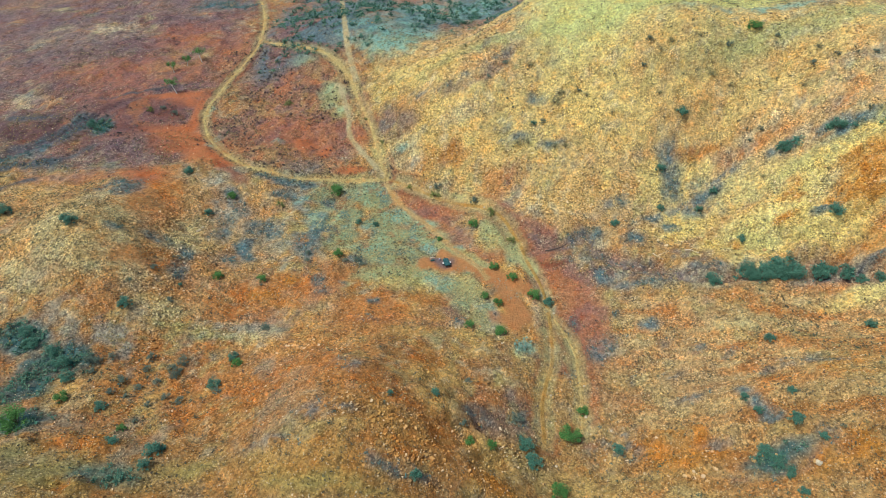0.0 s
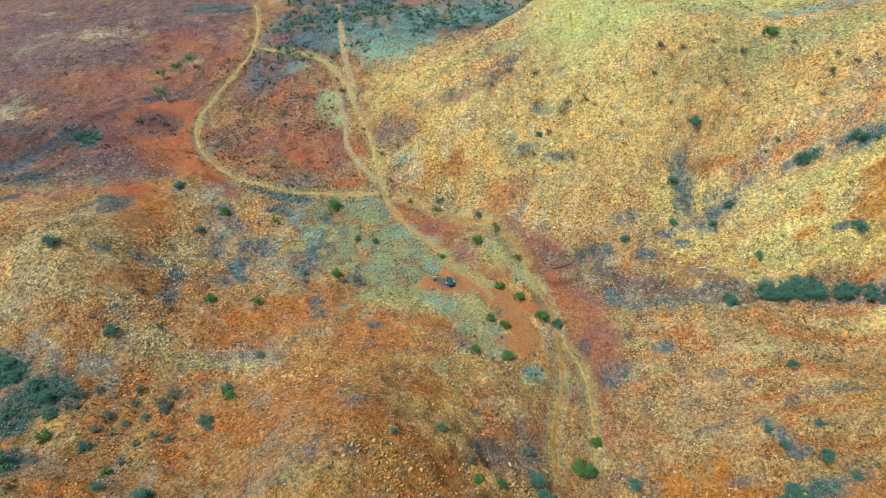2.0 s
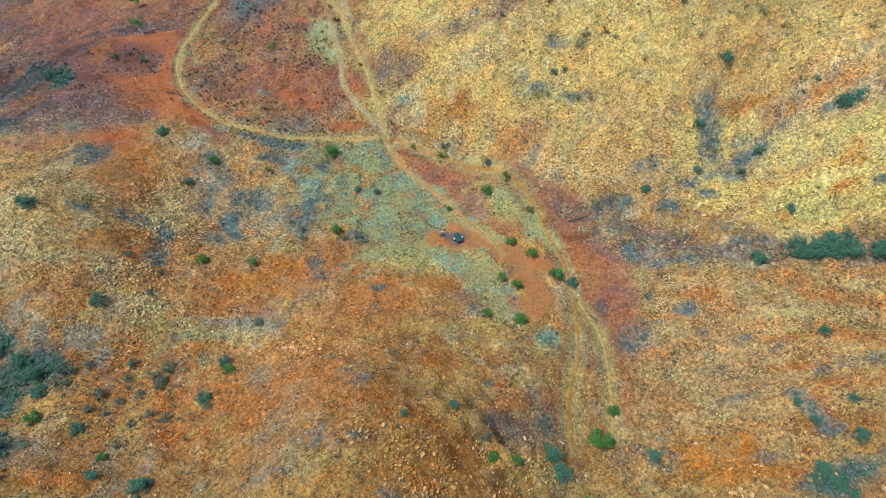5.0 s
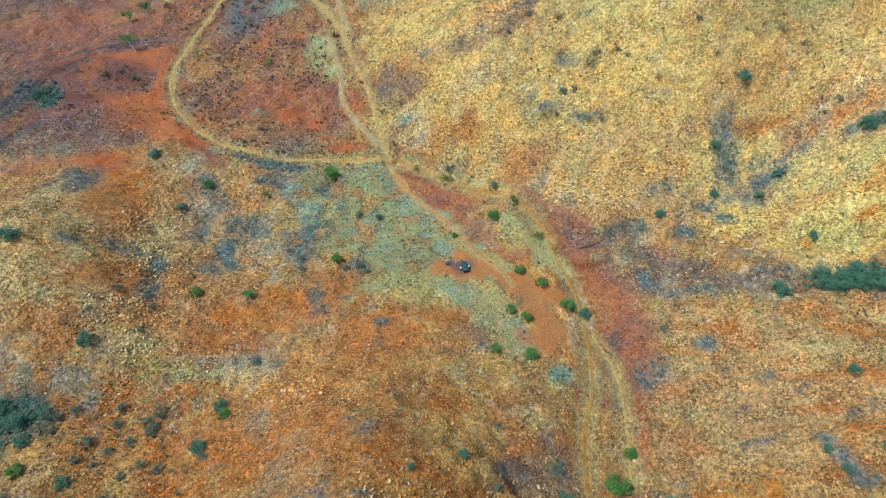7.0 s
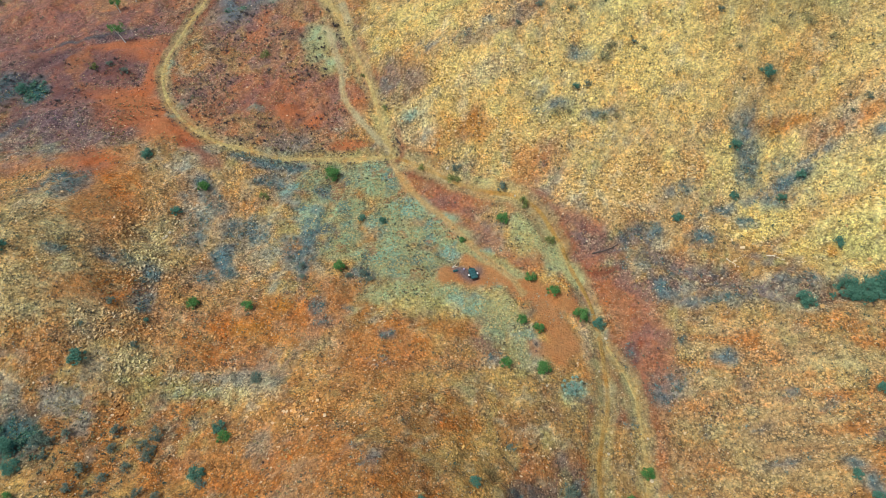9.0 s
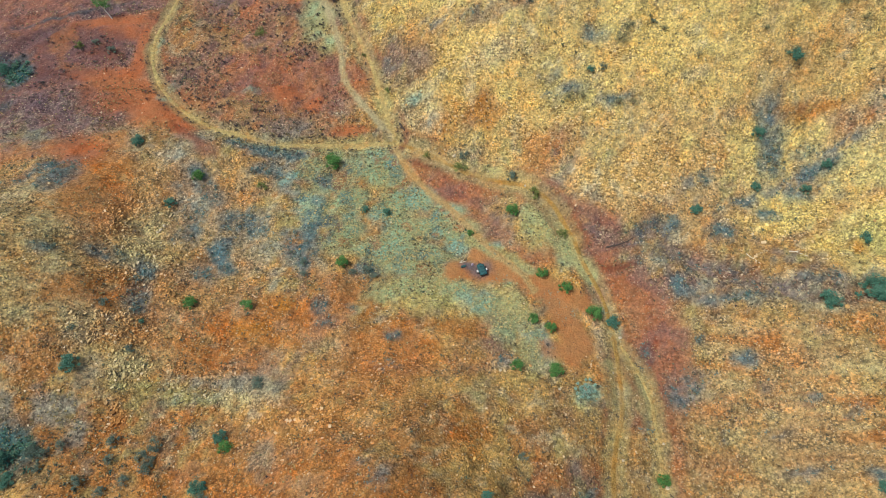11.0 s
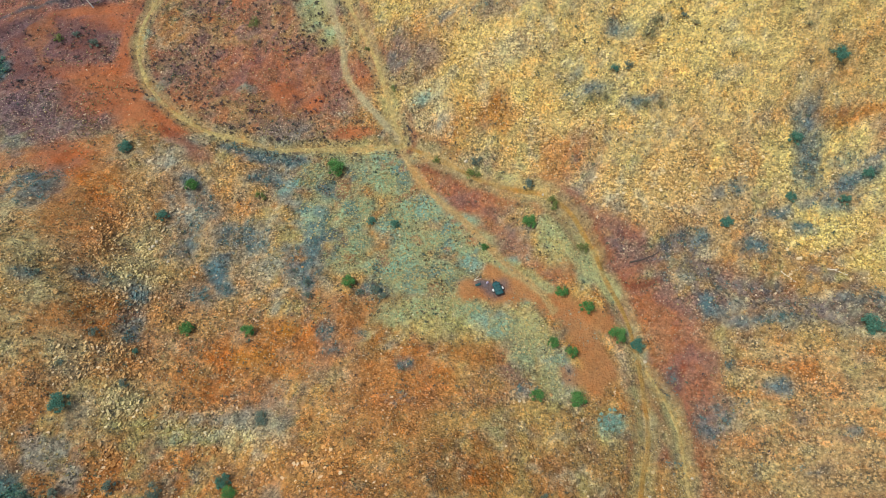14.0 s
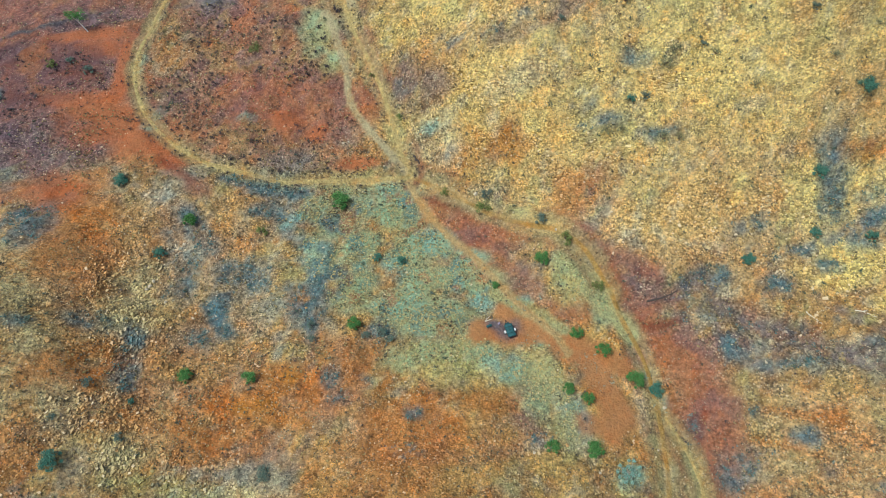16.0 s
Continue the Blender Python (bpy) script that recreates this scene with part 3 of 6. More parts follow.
def grain(x, y, size, seed):
    """Smooth value noise, 0 to 1, with cells of that size."""
    u, v = x / size, y / size
    iu, iv = np.floor(u), np.floor(v)
    fu, fv = u - iu, v - iv
    fu, fv = fu * fu * (3 - 2 * fu), fv * fv * (3 - 2 * fv)
    a, b = lattice(iu, iv, seed), lattice(iu + 1, iv, seed)
    c, d = lattice(iu, iv + 1, seed), lattice(iu + 1, iv + 1, seed)
    return (a * (1 - fu) + b * fu) * (1 - fv) + (c * (1 - fu) + d * fu) * fv


def rough(x, y, size, seed, octaves=4, fall=0.5):
    total, amp, norm = 0.0, 1.0, 0.0
    for k in range(octaves):
        total = total + amp * grain(x + 17.3 * k, y - 9.1 * k, size / 2 ** k, seed + k)
        norm, amp = norm + amp, amp * fall
    return total / norm


def step(a, b, v):
    w = np.clip((v - a) / (b - a), 0, 1)
    return w * w * (3 - 2 * w)


def smooth_course(points, gap=0.6):
    """Points every gap metres on a smooth curve through the given ones."""
    p = [np.array(q, float) for q in points]
    p = [2 * p[0] - p[1]] + p + [2 * p[-1] - p[-2]]
    out = []
    for a, b, c, d in zip(p, p[1:], p[2:], p[3:]):
        n = max(2, int(np.linalg.norm(c - b) / gap))
        for k in range(n):
            s = k / n
            out.append(0.5 * (2 * b + (c - a) * s + (2 * a - 5 * b + 4 * c - d) * s * s + (3 * b - a - 3 * c + d) * s ** 3))
    out.append(p[-2])
    return np.array(out)


def course_distance(x, y, points):
    best = np.full(np.shape(x), 1e9)
    p = np.array(points, float)
    for (ax, ay), (bx, by) in zip(p, p[1:]):
        dx, dy = bx - ax, by - ay
        s = np.clip(((x - ax) * dx + (y - ay) * dy) / (dx * dx + dy * dy + 1e-9), 0, 1)
        best = np.minimum(best, np.hypot(x - ax - s * dx, y - ay - s * dy))
    return best


FIELDS = {}


def field(x, y, size, seed, octaves, fall=0.5):
    """Noise over these places, worked out once for each pair of arrays."""
    key = (id(x), id(y), size, seed, octaves, fall)
    if key not in FIELDS:
        if len(FIELDS) > 24:
            FIELDS.clear()
        FIELDS[key] = (rough(x, y, size, seed, octaves, fall) - 0.5, x, y)
    return FIELDS[key][0]


def patch_mask(x, y, rows, seed, ragged=0.8, soft=0.35, drift=3.0):
    """1 inside the patches, fading over ragged edges."""
    wx, wy = x + drift * field(x, y, 7.0, 43, 3), y + drift * field(x, y, 7.0, 63, 3)
    fray = ragged * field(x, y, 3.2, 3 + seed % 3, 4, 0.65)
    best = np.zeros(np.shape(x))
    for cx, cy, rx, ry in rows:
        rx, ry = max(rx, 1.0), max(ry, 1.0)
        i = np.nonzero((np.abs(wx - cx) < 2.2 * rx) & (np.abs(wy - cy) < 2.2 * ry))
        r = np.hypot((wx[i] - cx) / rx, (wy[i] - cy) / ry) + fray[i]
        best[i] = np.maximum(best[i], 1 - step(1 - soft, 1 + soft, r))
    return best


def stroke_mask(x, y, rows, seed, soft=0.45):
    """1 along the strokes (from x, y to x, y, half width), with ragged edges."""
    fray = 0.9 * field(x, y, 2.6, 5 + seed % 2, 4, 0.65)
    best = np.zeros(np.shape(x))
    for ax, ay, bx, by, w in rows:
        e = course_distance(x, y, [(ax, ay), (bx, by)]) / w + fray
        best = np.maximum(best, 1 - step(1 - soft, 1 + soft, e))
    return best


ISLAND = [(-45, 153, 20, 13), (-40, 168, 15, 15), (-52, 176, 9, 18), (-92, 160, 16, 8), (-60, 190, 12, 12)]
CREEKS = [(CREEK, 0.9), (CREEK_ARM, 0.7), (LOOP_BED, 0.75), (NORTH_BED, 0.95)]
TRACKS = [(TRACK, 0.62), (NORTH_TRACK, 0.65), (FAR_TRACK, 0.8)]
GULLIES = [(GULLY, 1.3, 0.9), (GULLY_EAST, 2.2, 1.3), (DRAIN_WEST, 1.2, 0.7), (CRACK_HILL, 0.9, 0.6)]
CURVES = {id(c[0]): smooth_course(c[0], 2.0) for c in CREEKS + TRACKS + GULLIES}
RED_CURVE = smooth_course(RED_BED, 2.0)
MEADOW = MINT
SCRUB_PATCHES = GREY + GREY_EAST + GREY_WEST


def land(x, y):
    """Height of the ground, and how smooth it is there (1: bare and level, 0: rough hillside)."""
    z = 0.075 * (y - 105)
    far = step(300, 700, np.hypot(x, y - 120))
    z = np.minimum(z, 20.0)
    for hx, hy, r, a in HILLS:
        z = z + a * np.exp(-((x - hx) ** 2 + (y - hy) ** 2) / (2 * r * r))
    z = z * (1 - far) + far * 22 * (0.3 + rough(x, y, 260, 5, 3))
    level = np.zeros(np.shape(x))
    for c, w in CREEKS + TRACKS:
        level = np.maximum(level, 1 - step(w + 0.4, w + 4.0, course_distance(x, y, CURVES[id(c)])))
    level = np.maximum(level, 0.8 * (1 - step(3.0, 7.0, course_distance(x, y, RED_CURVE))))
    level = np.maximum(level, 0.75 * patch_mask(x, y, MEADOW + RED[:4], 3))
    level = np.maximum(level, stroke_mask(x, y, ORANGE_BARE, 9))
    wild = 1 - level
    z = z + wild * (2.0 * (rough(x, y, 15, 11, 3) - 0.5) + 1.1 * (0.35 - np.abs(rough(x, y, 9.0, 13, 3) - 0.5) * 2) + 1.4 * (rough(x, y, 3.6, 21, 3, 0.65) - 0.5))
    z = z + (0.08 + 0.36 * wild) * (rough(x, y, 1.3, 31, 2) - 0.5)
    # outcrops: broken ledges that run across the slope
    out = patch_mask(x, y, CLIFF + OUTCROPS, 15)
    ledge = np.abs(rough(0.55 * x + 0.8 * y, 0.5 * (y - 0.6 * x), 5.0, 51, 3) - 0.5) * 2
    z = z + out * wild * (2.6 * step(0.05, 0.36, 0.45 - ledge) * (0.6 + 0.5 * rough(x, y, 6, 63, 2)) - 1.4 + 1.3 * (rough(x, y, 2.0, 61, 3, 0.65) - 0.5))
    for c, w in CREEKS:
        z = z - 0.35 * (1 - step(0.5 * w, w + 1.2, course_distance(x, y, CURVES[id(c)])))
    for c, w, deep in GULLIES:
        e = course_distance(x, y, CURVES[id(c)]) + 1.2 * (rough(x, y, 2.5, 71, 2) - 0.5)
        z = z - deep * (1 - step(0.2 * w, w + 0.8, e))
    return z, level


SOIL = {
    "tan": (0.50, 0.31, 0.125), "red": (0.42, 0.165, 0.10), "bare": (0.58, 0.26, 0.105), "lane": (0.58, 0.40, 0.18), "orange": (0.59, 0.25, 0.085), "cliff": (0.60, 0.25, 0.055),
    "yellow": (0.92, 0.70, 0.25), "greenish": (0.46, 0.47, 0.20), "mint": (0.39, 0.55, 0.32), "teal": (0.29, 0.52, 0.40),
    "grey": (0.11, 0.215, 0.225), "mauve": (0.22, 0.14, 0.14), "sand": (0.62, 0.46, 0.19), "ochre": (0.52, 0.31, 0.10),
    "track": (0.56, 0.45, 0.24), "island": (0.40, 0.20, 0.12), "pale": (0.70, 0.60, 0.36), "straw": (0.49, 0.49, 0.23),
}


SOIL["lime"] = (0.74, 0.74, 0.28)
SOIL["slate"] = (0.15, 0.205, 0.205)
SOIL["bluish"] = (0.33, 0.41, 0.35)
# blue-grey of the shadow painted on the ground round the trailer
SOIL["camp_shade"] = (0.13, 0.14, 0.165)
SOIL["rust"] = (0.56, 0.205, 0.055)
SOIL["khaki"] = (0.66, 0.55, 0.27)
SOIL["clay"] = (0.44, 0.26, 0.125)
SOIL["olive"] = (0.40, 0.34, 0.12)
SOIL["wash"] = (0.11, 0.125, 0.13)
SOIL["umber"] = (0.42, 0.24, 0.085)
SOIL["peach"] = (0.80, 0.54, 0.25)
SOIL["buff"] = (0.67, 0.41, 0.18)
SOIL["thick"] = (0.075, 0.17, 0.15)
SOIL["flat"] = (0.54, 0.19, 0.085)
SOIL["ridge"] = (0.92, 0.76, 0.28)
SOIL["smoke"] = (0.17, 0.085, 0.075)
# deep red bank soil, darkened to hold the cut bank's shade
SOIL["shaded_bank"] = (0.30, 0.10, 0.055)
# purer hues
SOIL = {k: tuple(max(0.02, m + 1.1 * (v - m)) for v in (r * 0.918, g, b * 1.12)) for k, (r, g, b) in SOIL.items() for m in [0.3 * r + 0.6 * g + 0.1 * b]}


def soil(x, y):
    """Colour of the bare ground, and how stony it is."""
    col = np.empty(np.shape(x) + (3,))
    col[:] = SOIL["tan"]
    grit = np.full(np.shape(x), 0.75)

    def lay(name, m, stony=None):
        nonlocal col, grit
        col = col * (1 - m[..., None]) + np.array(SOIL[name]) * m[..., None]
        if stony is not None:
            grit = grit * (1 - m) + stony * m

    # broad drift of the hillsides
    north_west = step(-62, -78, x) * step(131, 146, y + 0.15 * x + 12)
    lay("mauve", 0.8 * north_west, 0.7)
    lay("red", 0.65 * north_west * step(0.45, 0.6, rough(x, y, 14, 61, 4, 0.6)))
    lay("orange", 0.55 * step(0.50, 0.64, rough(x, y, 22, 81, 4, 0.6)))
    lay("orange", 0.6 * (1 - step(68, 94, y)) * step(10, 0, x))
    calm_south = 1 - 0.6 * (1 - step(68, 94, y))
    hill = step(-8, 12, x + 0.3 * (y - 130)) * step(112, 128, y + 0.12 * x)
    lay("peach", 0.8 * hill)
    lay("yellow", 0.4 * step(0.52, 0.66, rough(x, y, 17, 91, 4, 0.6)))
    lay("yellow", 0.62 * patch_mask(x, y, YELLOW, 1, 1.0, 0.55), 0.62)
    lay("buff", 0.6 * patch_mask(x, y, YELLOW, 1, 1.0, 0.55) * step(0.48, 0.62, rough(x, y, 11, 307, 4, 0.65)))
    lay("greenish", 0.75 * patch_mask(x, y, GREENISH, 2, 1.0, 0.55), 0.7)
    lay("mauve", 0.7 * patch_mask(x, y, MAUVE, 4, 1.1, 0.5), 0.8)
    lay("orange", 0.7 * patch_mask(x, y, ORANGE_STONY, 6, 1.1, 0.5), 0.7)
    lay("pale", 0.55 * patch_mask(x, y, PALE, 5, 1.2, 0.5), 1.0)
    # mottling
    calm = 1 - 0.8 * patch_mask(x, y, YELLOW, 1, 1.0, 0.55)
    lay("grey", 0.45 * calm * calm_south * step(0.58, 0.70, rough(x, y, 5.5, 171, 4, 0.7)), 0.6)
    lay("greenish", 0.45 * (0.4 + 0.6 * calm) * step(0.56, 0.70, rough(x, y, 4.0, 181, 4, 0.7)))
    lay("mauve", 0.38 * calm * calm_south * step(0.56, 0.70, rough(x, y, 4.0, 101, 4, 0.7)))
    lay("orange", 0.45 * calm * step(0.56, 0.72, rough(x, y, 6.0, 111, 4, 0.7)))
    lay("pale", 0.45 * step(0.58, 0.72, rough(x, y, 3.0, 121, 4, 0.7)), 1.0)
    lay("bluish", 0.5 * step(-18, -34, x) * (1 - north_west) * (1 - step(142, 152, y)) * step(0.50, 0.64, rough(x, y, 8.0, 301, 4, 0.7)), 0.7)
    lay("mauve", 0.75 * north_west * step(0.25, 0.5, rough(x, y, 10.0, 309, 4, 0.65)), 0.8)
    top = step(152, 166, y - 0.12 * (x - 60) + 6 * (rough(x, y, 10, 195, 3) - 0.5)) * step(14, 34, x) * (1 - step(185, 200, y))
    lay("lime", 0.8 * top, 0.4)
    south_east = step(26, 38, x + 6 * (rough(x, y, 9, 295, 3) - 0.5)) * (1 - step(89, 100, y))
    lay("buff", 0.75 * south_east, 0.8)
    lay("orange", 0.6 * south_east * step(0.46, 0.6, rough(x, y, 8.0, 297, 4, 0.65)))
    lay("greenish", 0.4 * south_east * step(0.52, 0.64, rough(x, y, 7.0, 299, 4, 0.65)))
    strata = rough(0.28 * x + 3.0, 1.1 * y + 0.35 * x, 4.0, 311, 4, 0.7)
    lay("khaki", 0.5 * south_east * step(0.52, 0.64, strata))
    lay("rust", 0.5 * south_east * step(0.54, 0.64, 1 - strata))
    lay("umber", 0.45 * (1 - step(52, 84, y + 6 * (rough(x, y, 12, 313, 3) - 0.5))), 0.65)
    west = step(-34, -48, x) * step(84, 94, y) * (1 - step(128, 140, y))
    lay("buff", 0.6 * west, 0.9)
    lay("orange", 0.35 * west * step(0.48, 0.60, rough(x, y, 7.0, 303, 4, 0.65)))
    lay("orange", 0.6 * patch_mask(x, y, ORANGE_SLOPE, 28, 1.1, 0.7), 0.7)
    lay("ochre", 0.6 * patch_mask(x, y, OCHRE, 26, 1.0, 0.7), 0.7)
    lay("ridge", 0.6 * patch_mask(x, y, RIDGE, 22, 1.1, 0.6), 0.8)
    # what lies where
    isle = patch_mask(x, y, ISLAND[:3] + ISLAND[4:], 44, 0.7, 0.5)
    lay("island", 0.85 * isle, 0.5)
    lay("tan", 0.6 * isle * step(0.5, 0.64, rough(x, y, 7.0, 45, 4, 0.7)))
    lay("flat", 0.6 * isle * step(0.52, 0.64, rough(x, y, 6.0, 46, 4, 0.7)))
    lay("mauve", 0.55 * isle * step(0.50, 0.64, rough(x, y, 4.0, 47, 4, 0.7)))
    lay("orange", 0.65 * patch_mask(x, y, ORANGE, 10, 0.9, 0.5), 0.4)
    lay("red", 0.66 * patch_mask(x, y, RED, 7, 1.1, 0.7), 0.4)
    lay("red", 0.55 * stroke_mask(x, y, RED_LINES, 14, 0.7), 0.4)
    lay("flat", 0.88 * patch_mask(x, y, FLAT, 23, 0.9, 0.5), 0.08)
    lay("smoke", 0.82 * patch_mask(x, y, SMOKE, 24, 1.0, 0.7), 0.2)
    reds = (1 - patch_mask(x, y, FLAT, 23, 0.9, 0.5)) * np.maximum(patch_mask(x, y, RED, 7, 0.9, 0.6), stroke_mask(x, y, RED_LINES, 14))
    lay("mauve", 0.35 * reds * step(0.48, 0.66, rough(x, y, 4.5, 197, 4, 0.7)), 0.5)
    lay("orange", 0.35 * reds * step(0.5, 0.66, rough(x, y, 6.5, 199, 4, 0.7)))
    lay("mint", 0.85 * patch_mask(x, y, MINT, 3, 0.9, 0.5), 0.3)
    west = patch_mask(x, y, MINT_WEST, 19, 1.1, 0.5)
    lay("mint", 0.6 * west, 0.4)
    lay("grey", 0.6 * west * step(0.52, 0.62, rough(x, y, 3.4, 205, 3, 0.65)))
    lay("orange", 0.6 * west * step(0.56, 0.66, rough(x, y, 3.0, 207, 3, 0.65)))
    speck = step(0.50, 0.60, rough(x, y, 2.6, 183, 3, 0.6))
    lay("straw", 0.8 * patch_mask(x, y, MINT_MORE, 20, 1.0, 0.6), 0.3)
    lay("mint", 0.5 * step(0.48, 0.58, rough(x, y, 4.0, 305, 3, 0.65)) * patch_mask(x, y, MINT_MORE, 20, 1.0, 0.6))
    flatland = patch_mask(x, y, MINT, 3, 0.9, 0.5)
    lay("teal", 0.4 * flatland * step(0.50, 0.60, rough(x, y, 6.5, 291, 4, 0.65)), 0.3)
    lay("grey", 0.6 * flatland * step(0.60, 0.66, rough(x, y, 5.0, 293, 3, 0.65)), 0.4)
    lay("straw", 0.35 * speck * patch_mask(x, y, MINT, 3, 0.9, 0.5))
    lay("flat", 0.65 * step(0.60, 0.66, rough(x, y, 3.2, 187, 3, 0.6)) * patch_mask(x, y, MINT[:16], 3, 0.9, 0.5))
    ripped = 0.3 + 0.7 * step(0.40, 0.56, rough(x, y, 2.6, 263, 4, 0.75))
    lay("teal", 0.75 * ripped * patch_mask(x, y, TEAL, 12, 1.4, 0.8), 0.4)
    lay("teal", 0.7 * ripped * stroke_mask(x, y, TEAL_LINES, 13, 0.8), 0.4)
    lay("bare", 0.95 * stroke_mask(x, y, ORANGE_BARE, 9), 0.08)
    lay("straw", 0.85 * stroke_mask(x, y, PALE_GREEN, 16), 0.4)
    lay("cliff", 0.75 * (0.4 + 0.6 * step(0.42, 0.56, rough(x, y, 2.2, 279, 4, 0.75))) * patch_mask(x, y, CLIFF, 15, 1.4, 0.6), 0.6)
    torn = 0.5 + 0.5 * step(0.40, 0.58, rough(x, y, 3.0, 261, 4, 0.75))
    lay("grey", 0.85 * torn * patch_mask(x, y, SCRUB_PATCHES, 8, 1.4, 0.8), 0.6)
    lay("grey", 0.85 * torn * stroke_mask(x, y, GREY_LINES, 18, 0.8), 0.6)
    beyond = step(186, 204, y - 0.25 * x + 10 * (rough(x, y, 14, 191, 3) - 0.5)) * step(-66, -54, x)
    lay("mauve", 0.7 * beyond, 0.4)
    lay("grey", 0.75 * beyond * step(0.36, 0.5, rough(x, y, 9, 193, 4, 0.6)), 0.4)
    lay("teal", 0.7 * ripped * patch_mask(x, y, FAR_TEAL, 27, 1.0, 0.6), 0.4)
    lay("olive", 0.65 * patch_mask(x, y, OLIVE_GROUND, 45, 1.2, 0.8), 0.45)
    lay("wash", 0.9 * (0.55 + 0.45 * step(0.40, 0.56, rough(x, y, 5.0, 277, 4, 0.7))) * stroke_mask(x, y, WASH_LINES, 46, 1.0), 0.4)
    lay("khaki", 0.8 * (0.4 + 0.6 * step(0.42, 0.56, rough(x, y, 2.6, 267, 4, 0.7))) * patch_mask(x, y, KHAKI, 39, 1.3, 0.7, 1.5), 0.9)
    lay("bluish", 0.6 * (0.3 + 0.7 * step(0.44, 0.56, rough(x, y, 2.0, 269, 4, 0.75))) * patch_mask(x, y, DUSTY, 40, 1.3, 0.7, 1.2), 0.6)
    lay("clay", 0.55 * patch_mask(x, y, CLAY, 41, 1.2, 0.8), 0.9)
    # finer patches: rusty ledges, crags, blue-grey scrub
    shred = 0.12 + 0.88 * step(0.44, 0.58, rough(x, y, 1.9, 265, 4, 0.75))
    lay("rust", 0.7 * shred * patch_mask(x, y, RUST, 34, 1.4, 0.7, 1.2), 0.8)
    # red soil strokes with the shade under the cut bank painted in
    lay("shaded_bank", 0.75 * stroke_mask(x, y, SHADED_BANK_LINES, 42, 0.7), 0.3)
    lay("cliff", 0.7 * (0.35 + 0.65 * shred) * patch_mask(x, y, CRAG, 35, 1.5, 0.7, 1.2), 0.6)
    lay("slate", 0.68 * shred * patch_mask(x, y, SLATE + SLATE2 + SLATE3, 36, 1.7, 0.9, 1.2), 0.7)
    lay("slate", 0.6 * shred * stroke_mask(x, y, SLATE_LINES, 37, 1.0), 0.8)
    for c, w in CREEKS:
        e = course_distance(x, y, CURVES[id(c)]) + 2.0 * (rough(x, y, 2.6, 131, 4, 0.7) - 0.5)
        # same shade-darkened red in broken bands beside each creek
        lay("shaded_bank", 0.5 * (1 - step(0.4, 1.6, np.abs(e - w - 1.1))) * step(0.42, 0.55, rough(x, y, 12.0, 281, 3)), 0.3)
        broken = 0.45 + 0.55 * step(0.42, 0.56, rough(x, y, 4.5, 289, 4, 0.7))
        lay("sand", broken * (0.6 if w < 0.72 or c is CREEK else 0.85) * (1 - step(w * 0.5, w + 0.5, e)), 0.4)
        lay("straw", 0.35 * (1 - step(0.2, 1.0, np.abs(e - w - 0.5))))
    for c, w in TRACKS:
        e = course_distance(x, y, CURVES[id(c)]) + 0.6 * (rough(x, y, 2.0, 141, 3, 0.6) - 0.5)
        lay("lane" if c is TRACK else "track", 0.9 * (1 - step(w * 0.8, w + 0.25, e)), 0.1)
    for c, w, deep in GULLIES:
        e = course_distance(x, y, CURVES[id(c)]) + 1.4 * (rough(x, y, 2.0, 151, 3, 0.6) - 0.5)
        lay("mauve", 0.45 * (1 - step(0.3 * w, w + 1.0, e)), 0.8)
    lay("thick", 0.85 * (0.5 + 0.5 * torn) * patch_mask(x, y, GREY_WEST, 8, 1.3, 0.7), 0.5)
    # purple-grey rubble along the east gully
    e = course_distance(x, y, CURVES[id(GULLY_EAST)]) + 6 * (rough(x, y, 6.0, 271, 4, 0.65) - 0.5)
    band = 1 - step(1.0, 4.5, e)
    lay("slate", 0.22 * band * step(0.36, 0.56, rough(x, y, 3.2, 273, 4, 0.75)), 0.9)
    lay("pale", 0.6 * band * step(0.50, 0.66, rough(x, y, 2.4, 275, 4, 0.75)), 1.0)
    # shadow beside the trailer, painted into the ground colour
    lay("camp_shade", 0.85 * patch_mask(x, y, [(0.2, 109.0, 2.2, 1.5), (-1.4, 109.6, 2.0, 1.1), (-2.3, 109.6, 1.2, 1.0)], 33, 0.7, 0.7), 0.2)
    col = col * (0.86 + 0.28 * rough(x, y, 2.2, 161, 4, 0.7))[..., None]
    return col, grit


# ---- materials ----
def material(name, roughness=0.9):
    m = bpy.data.materials.new(name)
    m.use_nodes = True
    n, l = m.node_tree.nodes, m.node_tree.links
    b = n["Principled BSDF"]
    b.inputs["Roughness"].default_value = roughness
    b.inputs["Specular IOR Level"].default_value = 0.2
    return m, n, l, b


def node(n, kind, **inputs):
    made = n.new(kind)
    for key, value in inputs.items():
        made.inputs[key.replace("_", " ")].default_value = value
    return made


def ramp(n, stops):
    r = n.new("ShaderNodeValToRGB")
    while len(r.color_ramp.elements) < len(stops):
        r.color_ramp.elements.new(0.5)
    for e, (at, c) in zip(r.color_ramp.elements, stops):
        e.position, e.color = at, (*c, 1) if len(c) == 3 else c
    return r


def mixed(n, l, fac, a, b, kind='MIX'):
    m = n.new("ShaderNodeMix")
    m.data_type, m.blend_type = 'RGBA', kind
    for value, slot in ((fac, 0), (a, 6), (b, 7)):
        if isinstance(value, (int, float, tuple)):
            m.inputs[slot].default_value = value
        else:
            l.new(value, m.inputs[slot])
    return m.outputs[2]


